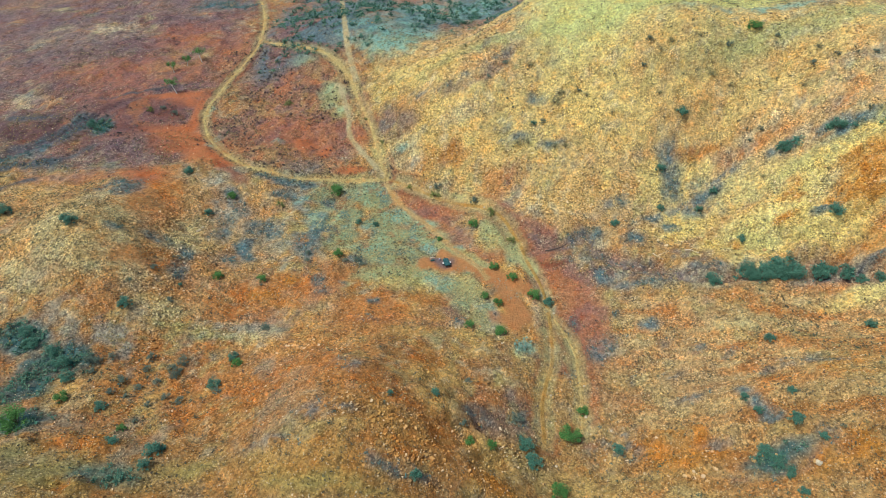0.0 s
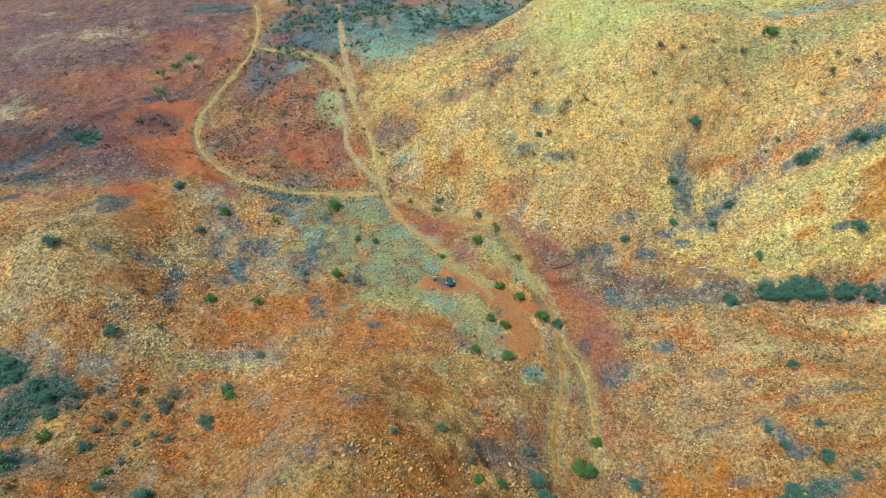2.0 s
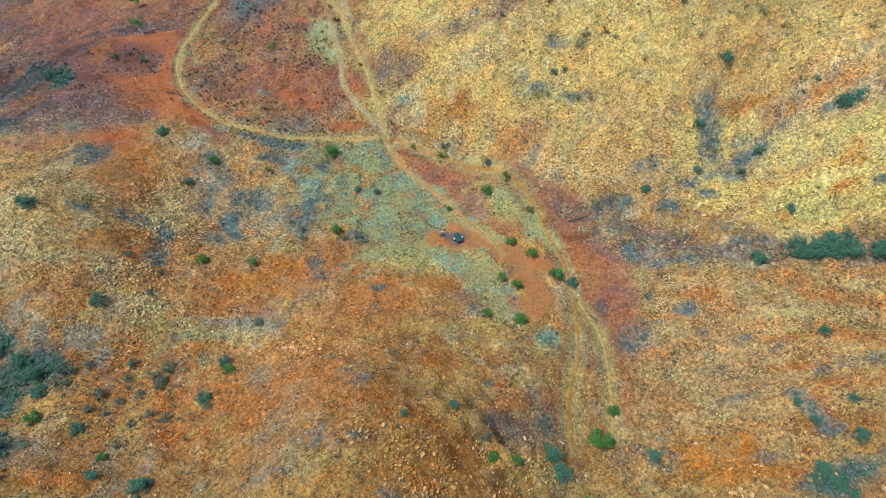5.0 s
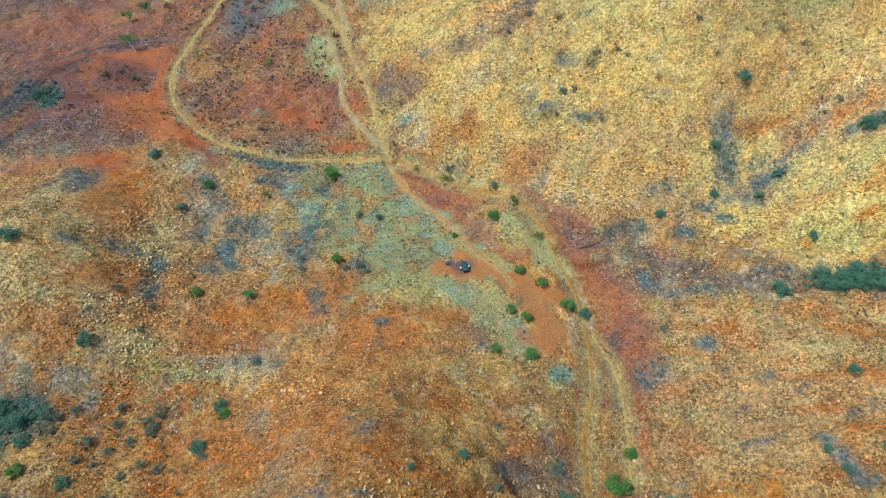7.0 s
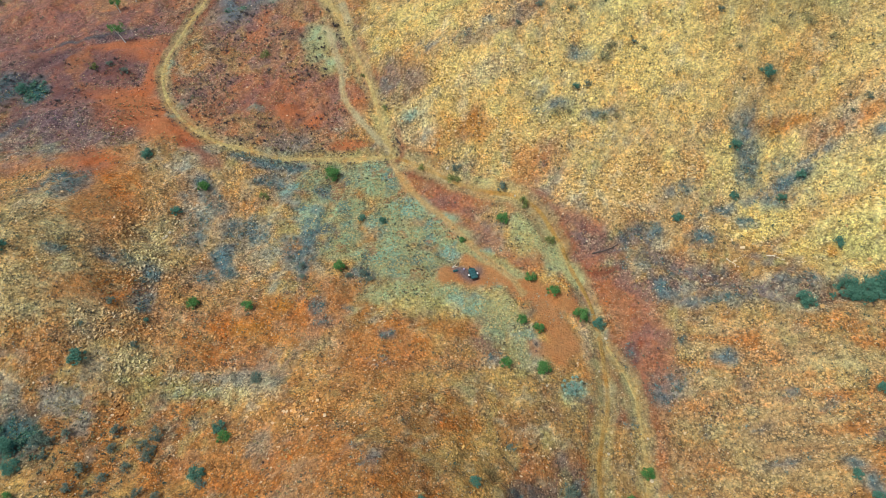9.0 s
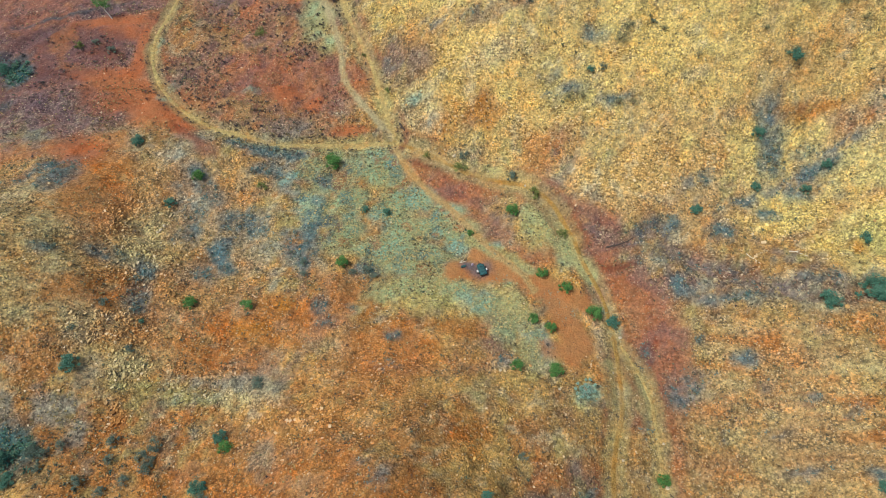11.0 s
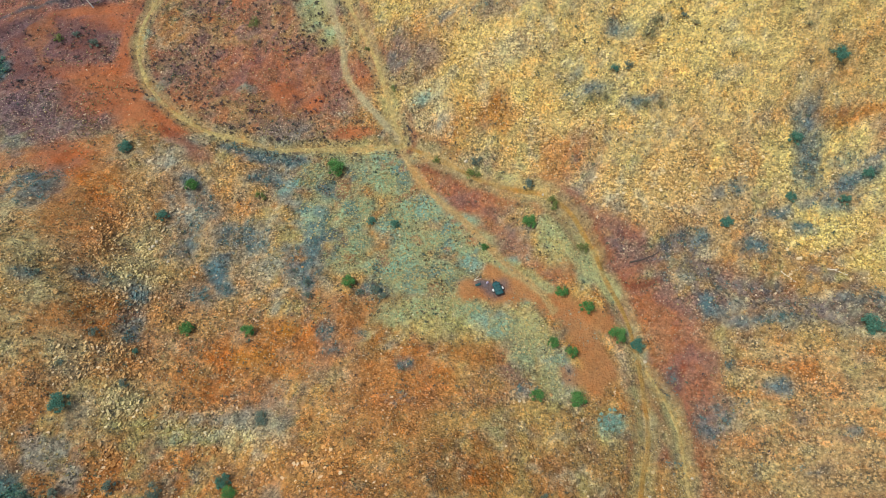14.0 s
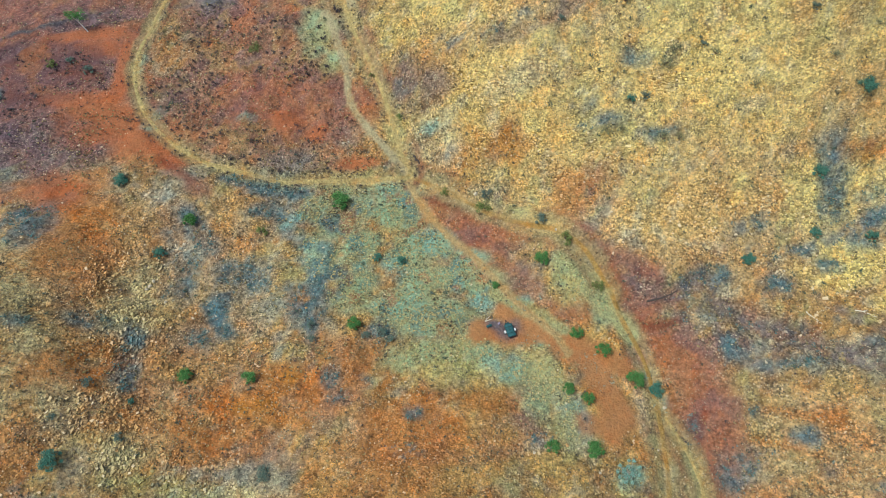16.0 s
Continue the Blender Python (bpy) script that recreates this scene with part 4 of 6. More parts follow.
def earth_material():
    m, n, l, b = material("stony_earth", 0.95)
    where = n.new("ShaderNodeNewGeometry").outputs["Position"]
    base = n.new("ShaderNodeAttribute")
    base.attribute_name = "soil"
    gritty = n.new("ShaderNodeAttribute")
    gritty.attribute_name = "grit"
    fine = node(n, "ShaderNodeTexNoise", Scale=1.5, Detail=8.0, Roughness=0.8)
    l.new(where, fine.inputs["Vector"])
    shade = ramp(n, [(0.39, (0.40, 0.41, 0.44)), (0.5, (1.0, 1.0, 1.0)), (0.61, (1.6, 1.57, 1.5))])
    l.new(fine.outputs["Fac"], shade.inputs[0])
    soft = ramp(n, [(0.3, (0.85, 0.85, 0.86)), (0.7, (1.15, 1.15, 1.14))])
    l.new(fine.outputs["Fac"], soft.inputs[0])
    both = mixed(n, l, gritty.outputs["Fac"], soft.outputs[0], shade.outputs[0])
    c = mixed(n, l, 1.0, base.outputs["Color"], both, 'MULTIPLY')
    # hue drift
    drift = node(n, "ShaderNodeTexNoise", Scale=0.22, Detail=7.0, Roughness=0.72)
    l.new(where, drift.inputs["Vector"])
    tint = ramp(n, [(0.36, (1.15, 0.90, 0.68)), (0.5, (1, 1, 1)), (0.64, (0.95, 1.03, 1.05))])
    l.new(drift.outputs["Fac"], tint.inputs[0])
    c = mixed(n, l, 0.8, c, tint.outputs[0], 'MULTIPLY')
    blotch = node(n, "ShaderNodeTexNoise", Scale=0.6, Detail=5.0, Roughness=0.65, Distortion=0.6)
    l.new(where, blotch.inputs["Vector"])
    mottle = ramp(n, [(0.36, (0.56, 0.55, 0.56)), (0.48, (1, 1, 1)), (0.62, (1.28, 1.26, 1.2))])
    l.new(blotch.outputs["Fac"], mottle.inputs[0])
    c = mixed(n, l, gritty.outputs["Fac"], c, mixed(n, l, 1.0, c, mottle.outputs[0], 'MULTIPLY'))
    # rubble: each lump its own tone, shade in the gaps painted as dark joints
    wander = node(n, "ShaderNodeTexNoise", Scale=3.0, Detail=4.0, Roughness=0.7)
    l.new(where, wander.inputs["Vector"])
    shift = n.new("ShaderNodeVectorMath")
    shift.operation = 'MULTIPLY_ADD'
    l.new(wander.outputs["Color"], shift.inputs[0])
    shift.inputs[1].default_value = (0.55, 0.55, 0.55)
    l.new(where, shift.inputs[2])
    lumps = node(n, "ShaderNodeTexVoronoi", Scale=2.7)
    l.new(shift.outputs[0], lumps.inputs["Vector"])
    tone = n.new("ShaderNodeSeparateColor")
    l.new(lumps.outputs["Color"], tone.inputs[0])
    each = ramp(n, [(0.08, (0.28, 0.29, 0.33)), (0.18, (0.93, 0.93, 0.94)), (0.80, (1.06, 1.05, 1.04)), (0.94, (1.35, 1.32, 1.25))])
    l.new(tone.outputs["Blue"], each.inputs[0])
    gap_shade = ramp(n, [(0.42, (1.08, 1.08, 1.08)), (0.66, (0.34, 0.34, 0.37))])
    l.new(lumps.outputs["Distance"], gap_shade.inputs[0])
    lump = mixed(n, l, 1.0, each.outputs[0], gap_shade.outputs[0], 'MULTIPLY')
    clump = node(n, "ShaderNodeTexNoise", Scale=0.3, Detail=3.0, Roughness=0.6)
    l.new(where, clump.inputs["Vector"])
    where_lumps = ramp(n, [(0.42, (0.1, 0.1, 0.1)), (0.6, (0.9, 0.9, 0.9))])
    l.new(clump.outputs["Fac"], where_lumps.inputs[0])
    amount = n.new("ShaderNodeMath")
    amount.operation = 'MULTIPLY'
    l.new(where_lumps.outputs[0], amount.inputs[0])
    l.new(gritty.outputs["Fac"], amount.inputs[1])
    c = mixed(n, l, amount.outputs[0], c, mixed(n, l, 1.0, c, lump, 'MULTIPLY'))
    # small stones and dark crumbs lying in the soil
    cells = node(n, "ShaderNodeTexVoronoi", Scale=4.2)
    l.new(shift.outputs[0], cells.inputs["Vector"])
    pick = n.new("ShaderNodeSeparateColor")
    l.new(cells.outputs["Color"], pick.inputs[0])
    near = ramp(n, [(0.3, (1, 1, 1)), (0.5, (0, 0, 0))])
    l.new(cells.outputs["Distance"], near.inputs[0])
    for channel, low, colour in (("Red", 0.90, (0.80, 0.70, 0.46, 1)), ("Green", 0.86, (0.11, 0.095, 0.085, 1))):
        some = ramp(n, [(low - 0.04, (0, 0, 0)), (low + 0.04, (1, 1, 1))])
        l.new(pick.outputs[channel], some.inputs[0])
        k = n.new("ShaderNodeMath")
        k.operation = 'MULTIPLY'
        l.new(some.outputs[0], k.inputs[0])
        l.new(near.outputs[0], k.inputs[1])
        k2 = n.new("ShaderNodeMath")
        k2.operation = 'MULTIPLY'
        l.new(k.outputs[0], k2.inputs[0])
        l.new(gritty.outputs["Fac"], k2.inputs[1])
        c = mixed(n, l, k2.outputs[0], c, colour)
    l.new(c, b.inputs["Base Color"])
    bump = node(n, "ShaderNodeBump", Strength=1.0, Distance=0.35)
    relief = n.new("ShaderNodeMath")
    relief.operation = 'MULTIPLY_ADD'
    l.new(lumps.outputs["Distance"], relief.inputs[0])
    relief.inputs[1].default_value = -0.5
    l.new(fine.outputs["Fac"], relief.inputs[2])
    l.new(relief.outputs[0], bump.inputs["Height"])
    l.new(bump.outputs[0], b.inputs["Normal"])
    return m


def island_material(name, stops, roughness=0.9, wear=0.35, scale=6.0):
    """Colour that changes from piece to piece, with grain."""
    m, n, l, b = material(name, roughness)
    g = n.new("ShaderNodeNewGeometry")
    r = ramp(n, stops)
    l.new(g.outputs["Random Per Island"], r.inputs[0])
    t = node(n, "ShaderNodeTexNoise", Scale=scale, Detail=4.0, Roughness=0.7)
    l.new(g.outputs["Position"], t.inputs["Vector"])
    v = ramp(n, [(0.3, (1 - wear,) * 3), (0.7, (1 + wear,) * 3)])
    l.new(t.outputs["Fac"], v.inputs[0])
    l.new(mixed(n, l, 1.0, r.outputs[0], v.outputs[0], 'MULTIPLY'), b.inputs["Base Color"])
    return m


def plain_material(name, colour, roughness=0.6, metal=0.0, wear=0.2, scale=8.0):
    m, n, l, b = material(name, roughness)
    g = n.new("ShaderNodeNewGeometry")
    t = node(n, "ShaderNodeTexNoise", Scale=scale, Detail=4.0, Roughness=0.7)
    l.new(g.outputs["Position"], t.inputs["Vector"])
    v = ramp(n, [(0.3, tuple(c * (1 - wear) for c in colour)), (0.7, tuple(c * (1 + wear) for c in colour))])
    l.new(t.outputs["Fac"], v.inputs[0])
    l.new(v.outputs[0], b.inputs["Base Color"])
    b.inputs["Metallic"].default_value = metal
    return m


def stone_material():
    """Stones of the rock they lie on, each of its own tone; some bleached, some dark with varnish."""
    m, n, l, b = material("weathered_stone", 0.9)
    g = n.new("ShaderNodeNewGeometry")
    base = n.new("ShaderNodeAttribute")
    base.attribute_name = "soil"
    tone = ramp(n, [(0.0, (0.40, 0.39, 0.40)), (0.3, (0.75, 0.73, 0.71)), (0.65, (1.1, 1.08, 1.03)), (1.0, (1.5, 1.5, 1.45))])
    l.new(g.outputs["Random Per Island"], tone.inputs[0])
    t = node(n, "ShaderNodeTexNoise", Scale=7.0, Detail=4.0, Roughness=0.7)
    l.new(g.outputs["Position"], t.inputs["Vector"])
    v = ramp(n, [(0.3, (0.7, 0.7, 0.7)), (0.7, (1.25, 1.25, 1.25))])
    l.new(t.outputs["Fac"], v.inputs[0])
    c = mixed(n, l, 1.0, mixed(n, l, 1.0, base.outputs["Color"], tone.outputs[0], 'MULTIPLY'), v.outputs[0], 'MULTIPLY')
    pale = ramp(n, [(0.88, (0, 0, 0)), (0.97, (0.7, 0.7, 0.7))])
    l.new(g.outputs["Random Per Island"], pale.inputs[0])
    l.new(mixed(n, l, pale.outputs[0], c, (0.78, 0.66, 0.44, 1)), b.inputs["Base Color"])
    return m


EARTH = earth_material()
STONE = stone_material()
STRAW = island_material("dry_tussock", [(0.0, (0.50, 0.40, 0.17)), (0.35, (0.36, 0.30, 0.14)), (0.6, (0.17, 0.16, 0.10)), (1.0, (0.085, 0.085, 0.07))])
HUMMOCK = island_material("spinifex", [(0.0, (0.68, 0.55, 0.25)), (0.45, (0.58, 0.53, 0.27)), (0.8, (0.42, 0.49, 0.27)), (1.0, (0.28, 0.29, 0.17))])
SCRUB = island_material("grey_scrub", [(0.0, (0.085, 0.19, 0.18)), (0.4, (0.14, 0.28, 0.265)), (0.7, (0.06, 0.14, 0.14)), (1.0, (0.26, 0.37, 0.34))])
TEAL_SCRUB = island_material("teal_scrub", [(0.0, (0.06, 0.18, 0.13)), (0.4, (0.10, 0.25, 0.18)), (0.7, (0.05, 0.13, 0.09)), (1.0, (0.22, 0.34, 0.22))])
TWIGGY = island_material("dark_brush", [(0.0, (0.075, 0.058, 0.06)), (0.5, (0.105, 0.085, 0.085)), (0.8, (0.07, 0.08, 0.08)), (1.0, (0.18, 0.155, 0.14))])
LEAF_GREEN = island_material("green_leaf", [(0.0, (0.06, 0.18, 0.05)), (0.5, (0.10, 0.28, 0.075)), (1.0, (0.18, 0.40, 0.12))], 0.6)
LEAF_TEAL = island_material("blue_green_leaf", [(0.0, (0.055, 0.18, 0.13)), (0.5, (0.09, 0.26, 0.185)), (1.0, (0.17, 0.36, 0.26))], 0.65)
LEAF_DARK = island_material("dark_leaf", [(0.0, (0.10, 0.18, 0.14)), (0.5, (0.15, 0.23, 0.18)), (1.0, (0.25, 0.30, 0.23))], 0.7)
LEAF_OLIVE = island_material("olive_leaf", [(0.0, (0.13, 0.19, 0.05)), (0.5, (0.18, 0.25, 0.07)), (1.0, (0.28, 0.34, 0.12))], 0.7)
LEAF_FADED = island_material("faded_leaf", [(0.0, (0.17, 0.21, 0.12)), (0.5, (0.25, 0.28, 0.15)), (1.0, (0.38, 0.38, 0.2))], 0.8)
BARK = plain_material("grey_bark", (0.16, 0.12, 0.09), 0.9)
WHITE_BARK = plain_material("white_bark", (0.72, 0.69, 0.62), 0.8, wear=0.15)

# ---- ground: one sheet, fine where the valley lies, coarse towards the horizon ----
def spread(low, high, gap, reach):
    inner = np.arange(low, high + gap / 2, gap)
    grow = gap * 1.09 ** np.arange(1, 90)
    ahead = np.cumsum(grow)
    ahead = ahead[ahead < reach]
    return np.concatenate([low - ahead[::-1], inner, high + ahead])


GX, GY = spread(-128, 96, 0.5, 2600), spread(42, 225, 0.5, 2600)
MX, MY = np.meshgrid(GX, GY)
MZ, LEVEL = land(MX, MY)


def ground_z(x, y):
    x, y = np.asarray(x, float), np.asarray(y, float)
    i = np.clip(np.searchsorted(GX, x) - 1, 0, len(GX) - 2)
    j = np.clip(np.searchsorted(GY, y) - 1, 0, len(GY) - 2)
    u, v = (x - GX[i]) / (GX[i + 1] - GX[i]), (y - GY[j]) / (GY[j + 1] - GY[j])
    return (MZ[j, i] * (1 - u) + MZ[j, i + 1] * u) * (1 - v) + (MZ[j + 1, i] * (1 - u) + MZ[j + 1, i + 1] * u) * v


def sheet(name, verts, faces, mat, smooth=True):
    """A mesh from arrays of corners and of faces with the same number of corners."""
    me = bpy.data.meshes.new(name)
    faces = np.asarray(faces, np.int32)
    k = faces.shape[1]
    me.vertices.add(len(verts))
    me.vertices.foreach_set("co", np.asarray(verts, np.float32).ravel())
    me.loops.add(faces.size)
    me.loops.foreach_set("vertex_index", faces.ravel())
    me.polygons.add(len(faces))
    me.polygons.foreach_set("loop_start", np.arange(0, faces.size, k, dtype=np.int32))
    me.polygons.foreach_set("use_smooth", np.full(len(faces), smooth))
    me.materials.append(mat)
    me.update(calc_edges=True)
    me.validate()
    return me


def grid_faces(rows, cols):
    a = (np.arange(rows - 1)[:, None] * cols + np.arange(cols - 1)).ravel()
    return np.stack([a, a + 1, a + cols + 1, a + cols], 1)


def dye(me, x, y):
    col, grit = soil(x, y)
    at = me.attributes.new("soil", 'FLOAT_COLOR', 'POINT')
    at.data.foreach_set("color", np.concatenate([col.reshape(-1, 3), np.ones((col.size // 3, 1))], 1).astype(np.float32).ravel())
    at = me.attributes.new("grit", 'FLOAT', 'POINT')
    at.data.foreach_set("value", grit.astype(np.float32).ravel())


me = sheet("ground", np.stack([MX, MY, MZ], -1).reshape(-1, 3), grid_faces(len(GY), len(GX)), EARTH)
dye(me, MX, MY)
tagged(new("ground", me), "rocky orange and ochre desert hills with a shallow valley", "ground", kind="structure")


def strip(name, points, half, label, colour, seed, rut=0.0, lift=0.09):
    """A course laid on the ground, with frayed edges."""
    c = smooth_course(points, 0.5)
    t = np.gradient(c, axis=0)
    t /= np.linalg.norm(t, axis=1)[:, None] + 1e-9
    side = np.stack([-t[:, 1], t[:, 0]], 1)
    cols = 9
    s = np.linspace(-1, 1, cols)
    i = np.arange(len(c)) * 0.5
    left = half * (0.55 + 0.9 * rough(i, i * 0, 3.0, seed, 4, 0.7))
    right = half * (0.55 + 0.9 * rough(i, i * 0 + 50, 3.0, seed + 9, 4, 0.7))
    wide = np.where(s[None] < 0, left[:, None], right[:, None]) * s[None]
    x, y = c[:, :1] + side[:, :1] * wide, c[:, 1:] + side[:, 1:] * wide
    z = ground_z(x, y) + lift * (1 - s[None] ** 4) - 0.02 - rut * (np.abs(np.abs(s[None]) - 0.55) < 0.2) + 0.0 * x
    me = sheet(name, np.stack([x, y, z], -1).reshape(-1, 3), grid_faces(len(c), cols), EARTH)
    base, grit = soil(x, y)
    own = np.array(SOIL[colour]) * (0.8 + 0.4 * rough(x, y, 1.5, seed + 3, 3, 0.7))[..., None]
    m = (1 - 0.75 * np.abs(s) ** 3)[None, :, None] * (0.35 + 0.65 * step(0.36, 0.54, rough(x, y, 5.0, seed + 21, 4, 0.7)))[..., None]
    col = base * (1 - m) + own * m
    at = me.attributes.new("soil", 'FLOAT_COLOR', 'POINT')
    at.data.foreach_set("color", np.concatenate([col.reshape(-1, 3), np.ones((x.size, 1))], 1).astype(np.float32).ravel())
    at = me.attributes.new("grit", 'FLOAT', 'POINT')
    at.data.foreach_set("value", (0.3 * np.ones(x.size)).astype(np.float32))
    return tagged(new(name, me), label, "road" if "road" in name else "creek bed", kind="structure")


strip("creek_bed_1", CREEK, 0.48, "narrow ochre dry creek bed of sand and pebbles", "ochre", 1)
strip("creek_bed_2", CREEK_ARM, 0.32, "narrow sandy side arm of the dry creek", "sand", 2)
strip("creek_bed_3", LOOP_BED, 0.45, "pale yellow sandy dry creek bed in a wide bend", "sand", 3)
strip("creek_bed_4", NORTH_BED, 0.45, "yellow sandy dry creek bed", "sand", 4)
strip("road_1", TRACK, 0.55, "single-lane dirt track of tan earth with wheel ruts", "lane", 5, 0.02)
strip("road_2", NORTH_TRACK, 0.55, "narrow pale dirt track through dry brush", "track", 6, 0.02)
strip("road_3", FAR_TRACK, 0.9, "straight faint dirt track through dark scrub", "track", 7, 0.02)


# ---- stuff: stones, tussocks and low brush in their thousands ----
def scatter(count, weight, box, seed):
    """Places in the box (x0, y0, x1, y1), kept by the weight at each."""
    r = np.random.RandomState(seed)
    x, y = r.uniform(box[0], box[2], count), r.uniform(box[1], box[3], count)
    keep = r.uniform(0, 1, count) < weight(x, y)
    return x[keep], y[keep], r


def strewn(name, forms, x, y, size, r, mat, sink, label, category, squash=(0.6, 1.0), smooth=False, dyed=False):
    """One mesh of many copies of a few forms (corners, triangles), turned and scaled each its own way."""
    which = r.randint(0, len(forms), len(x))
    V, F, C, base = [], [], [], 0
    tint = soil(x, y)[0] if dyed else None
    z = ground_z(x, y)
    for k, (co, tri) in enumerate(forms):
        i = np.where(which == k)[0]
        a = r.uniform(0, 2 * np.pi, len(i))
        ca, sa = np.cos(a)[:, None], np.sin(a)[:, None]
        s = size[i][:, None]
        q = r.uniform(*squash, len(i))[:, None]
        px = (co[None, :, 0] * ca - co[None, :, 1] * sa) * s + x[i][:, None]
        py = (co[None, :, 0] * sa + co[None, :, 1] * ca) * s + y[i][:, None]
        pz = co[None, :, 2] * s * q + z[i][:, None] - sink * s
        V.append(np.stack([px, py, pz], -1).reshape(-1, 3))
        F.append((tri[None] + (base + np.arange(len(i)) * len(co))[:, None, None]).reshape(-1, 3))
        base += len(i) * len(co)
        if dyed:
            C.append(np.repeat(tint[i], len(co), 0))
    me = sheet(name, np.concatenate(V), np.concatenate(F), mat, smooth)
    if dyed:
        c = np.concatenate(C)
        at = me.attributes.new("soil", 'FLOAT_COLOR', 'POINT')
        at.data.foreach_set("color", np.concatenate([c, np.ones((len(c), 1))], 1).astype(np.float32).ravel())
    return tagged(new(name, me), label, category, kind="stuff")


def stone_forms(n, seed):
    r = random.Random(seed)
    out = []
    for _ in range(n):
        bm = bmesh.new()
        bmesh.ops.create_cube(bm, size=1.0)
        bmesh.ops.triangulate(bm, faces=bm.faces[:])
        for v in bm.verts:
            v.co = Vector((v.co.x * r.uniform(0.5, 1.5), v.co.y * r.uniform(0.35, 0.95), v.co.z * r.uniform(0.4, 1.2)))
        # no underside
        low = [f for f in bm.faces if f.normal.z < -0.9]
        bmesh.ops.delete(bm, geom=low, context='FACES')
        bm.verts.index_update()
        out.append((np.array([v.co[:] for v in bm.verts]), np.array([[v.index for v in f.verts] for f in bm.faces])))
        bm.free()
    return out


def tuft_forms(n, blades, seed, upright=0.7):
    """Blades that spring from one root."""
    r = random.Random(seed)
    out = []
    for _ in range(n):
        co, tri = [(0, 0, 0)], []
        for k in range(blades):
            a = 2 * math.pi * (k + r.random()) / blades
            lean, w, ln = r.uniform(0.25, 1.0), r.uniform(0.35, 0.6), r.uniform(0.6, 1.1)
            for da in (-w, w):
                co.append((math.cos(a + da) * lean * ln * 0.6, math.sin(a + da) * lean * ln * 0.6, ln * upright * (1.15 - 0.6 * lean)))
            tri.append((0, len(co) - 2, len(co) - 1))
        out.append((np.array(co, float), np.array(tri)))
    return out


def brush_forms(n, leaves, seed):
    """A low rounded shrub of small leaf sprays on a few twigs, all from one root."""
    r = random.Random(seed)
    out = []
    for _ in range(n):
        co, tri = [(0, 0, 0)], []
        for k in range(leaves):
            a, h = r.uniform(0, 2 * math.pi), r.uniform(0.15, 1.0)
            d = Vector((math.cos(a), math.sin(a), 0)) * r.uniform(0.15, 0.62) * (1.25 - 0.55 * h) + Vector((0, 0, 0.75 * h))
            u = Vector((r.uniform(-1, 1), r.uniform(-1, 1), r.uniform(-0.5, 0.5))).normalized() * r.uniform(0.10, 0.2)
            w = Vector((r.uniform(-1, 1), r.uniform(-1, 1), r.uniform(-0.3, 0.6))).normalized() * r.uniform(0.10, 0.2)
            b = len(co)
            co += [tuple(d - u), tuple(d + u), tuple(d + w)]
            tri.append((b, b + 1, b + 2))
            if k % 6 == 0:
                tri.append((0, b, b + 1))
        out.append((np.array(co, float), np.array(tri)))
    return out


WIDE = (-150, 38, 105, 250)
NEAR = (-125, 40, 95, 205)


def bare_ground(x, y):
    bare = np.maximum(stroke_mask(x, y, ORANGE_BARE, 9), 0.9 * np.maximum(patch_mask(x, y, RED, 7), stroke_mask(x, y, RED_LINES, 14)))
    for c, w in CREEKS + TRACKS:
        bare = np.maximum(bare, 1 - step(w * 0.6, w + 0.8, course_distance(x, y, CURVES[id(c)])))
    return bare


def stone_weight(x, y):
    far = np.clip(1.15 - np.maximum(y - 120, 0) / 110, 0.12, 1)
    heap = patch_mask(x, y, RUBBLE + RUBBLE2, 38, 1.5, 0.9, 2.0)
    rich = 0.20 + 0.15 * patch_mask(x, y, YELLOW, 1, 1.0, 0.5) + 0.3 * patch_mask(x, y, PALE, 5, 1.2, 0.5) + 0.75 * heap
    rich = rich * (1 - 0.8 * (1 - heap) * patch_mask(x, y, MINT + ORANGE, 3))
    return np.minimum(rich, 1) * (1 - bare_ground(x, y)) * far * (0.15 + 0.85 * step(0.40, 0.62, rough(x, y, 3.5, 201, 3, 0.6)))


x, y, r = scatter(560000, stone_weight, NEAR, 11)
heap = patch_mask(x, y, RUBBLE + RUBBLE2, 38, 1.5, 0.9, 2.0)
strewn("loose_stones", stone_forms(14, 3), x, y, 0.14 + (0.42 + 0.35 * heap) * r.beta(1.0, 4.5, len(x)), r, STONE, -0.05, "loose angular ochre and cream stones strewn over the slopes", "stones", (0.5, 1.0), dyed=True)


def tuft_weight(x, y):
    south = (1 - step(94, 108, y)) * step(-50, -40, x) * (1 - step(24, 34, x))
    hill = step(0, 20, x) * step(108, 125, y)
    return (1 - 0.6 * south) * (1 - 0.5 * hill) * (1 - 0.95 * bare_ground(x, y)) * step(0.30, 0.70, rough(x, y, 5.0, 211, 3, 0.6)) * np.clip(1.1 - np.maximum(y - 130, 0) / 130, 0.15, 1)


x, y, r = scatter(120000, tuft_weight, NEAR, 21)
strewn("dry_tussocks", tuft_forms(6, 6, 7), x, y, r.uniform(0.22, 0.6, len(x)), r, STRAW, 0.0, "small dry straw and olive grass tussocks", "grass")
x, y, r = scatter(32000, lambda x, y: (1 - bare_ground(x, y)) * patch_mask(x, y, MINT[:16] + MINT_MORE + MINT_WEST, 3, 1.0) * step(0.22, 0.6, rough(x, y, 5.0, 221, 3)), (-45, 90, 25, 145), 22)
strewn("spinifex_hummocks", tuft_forms(6, 11, 9, 0.6), x, y, 0.24 + 0.32 * r.beta(1.2, 2.2, len(x)), r, HUMMOCK, 0.0, "yellow-green spinifex hummocks dotted over the flat", "grass")
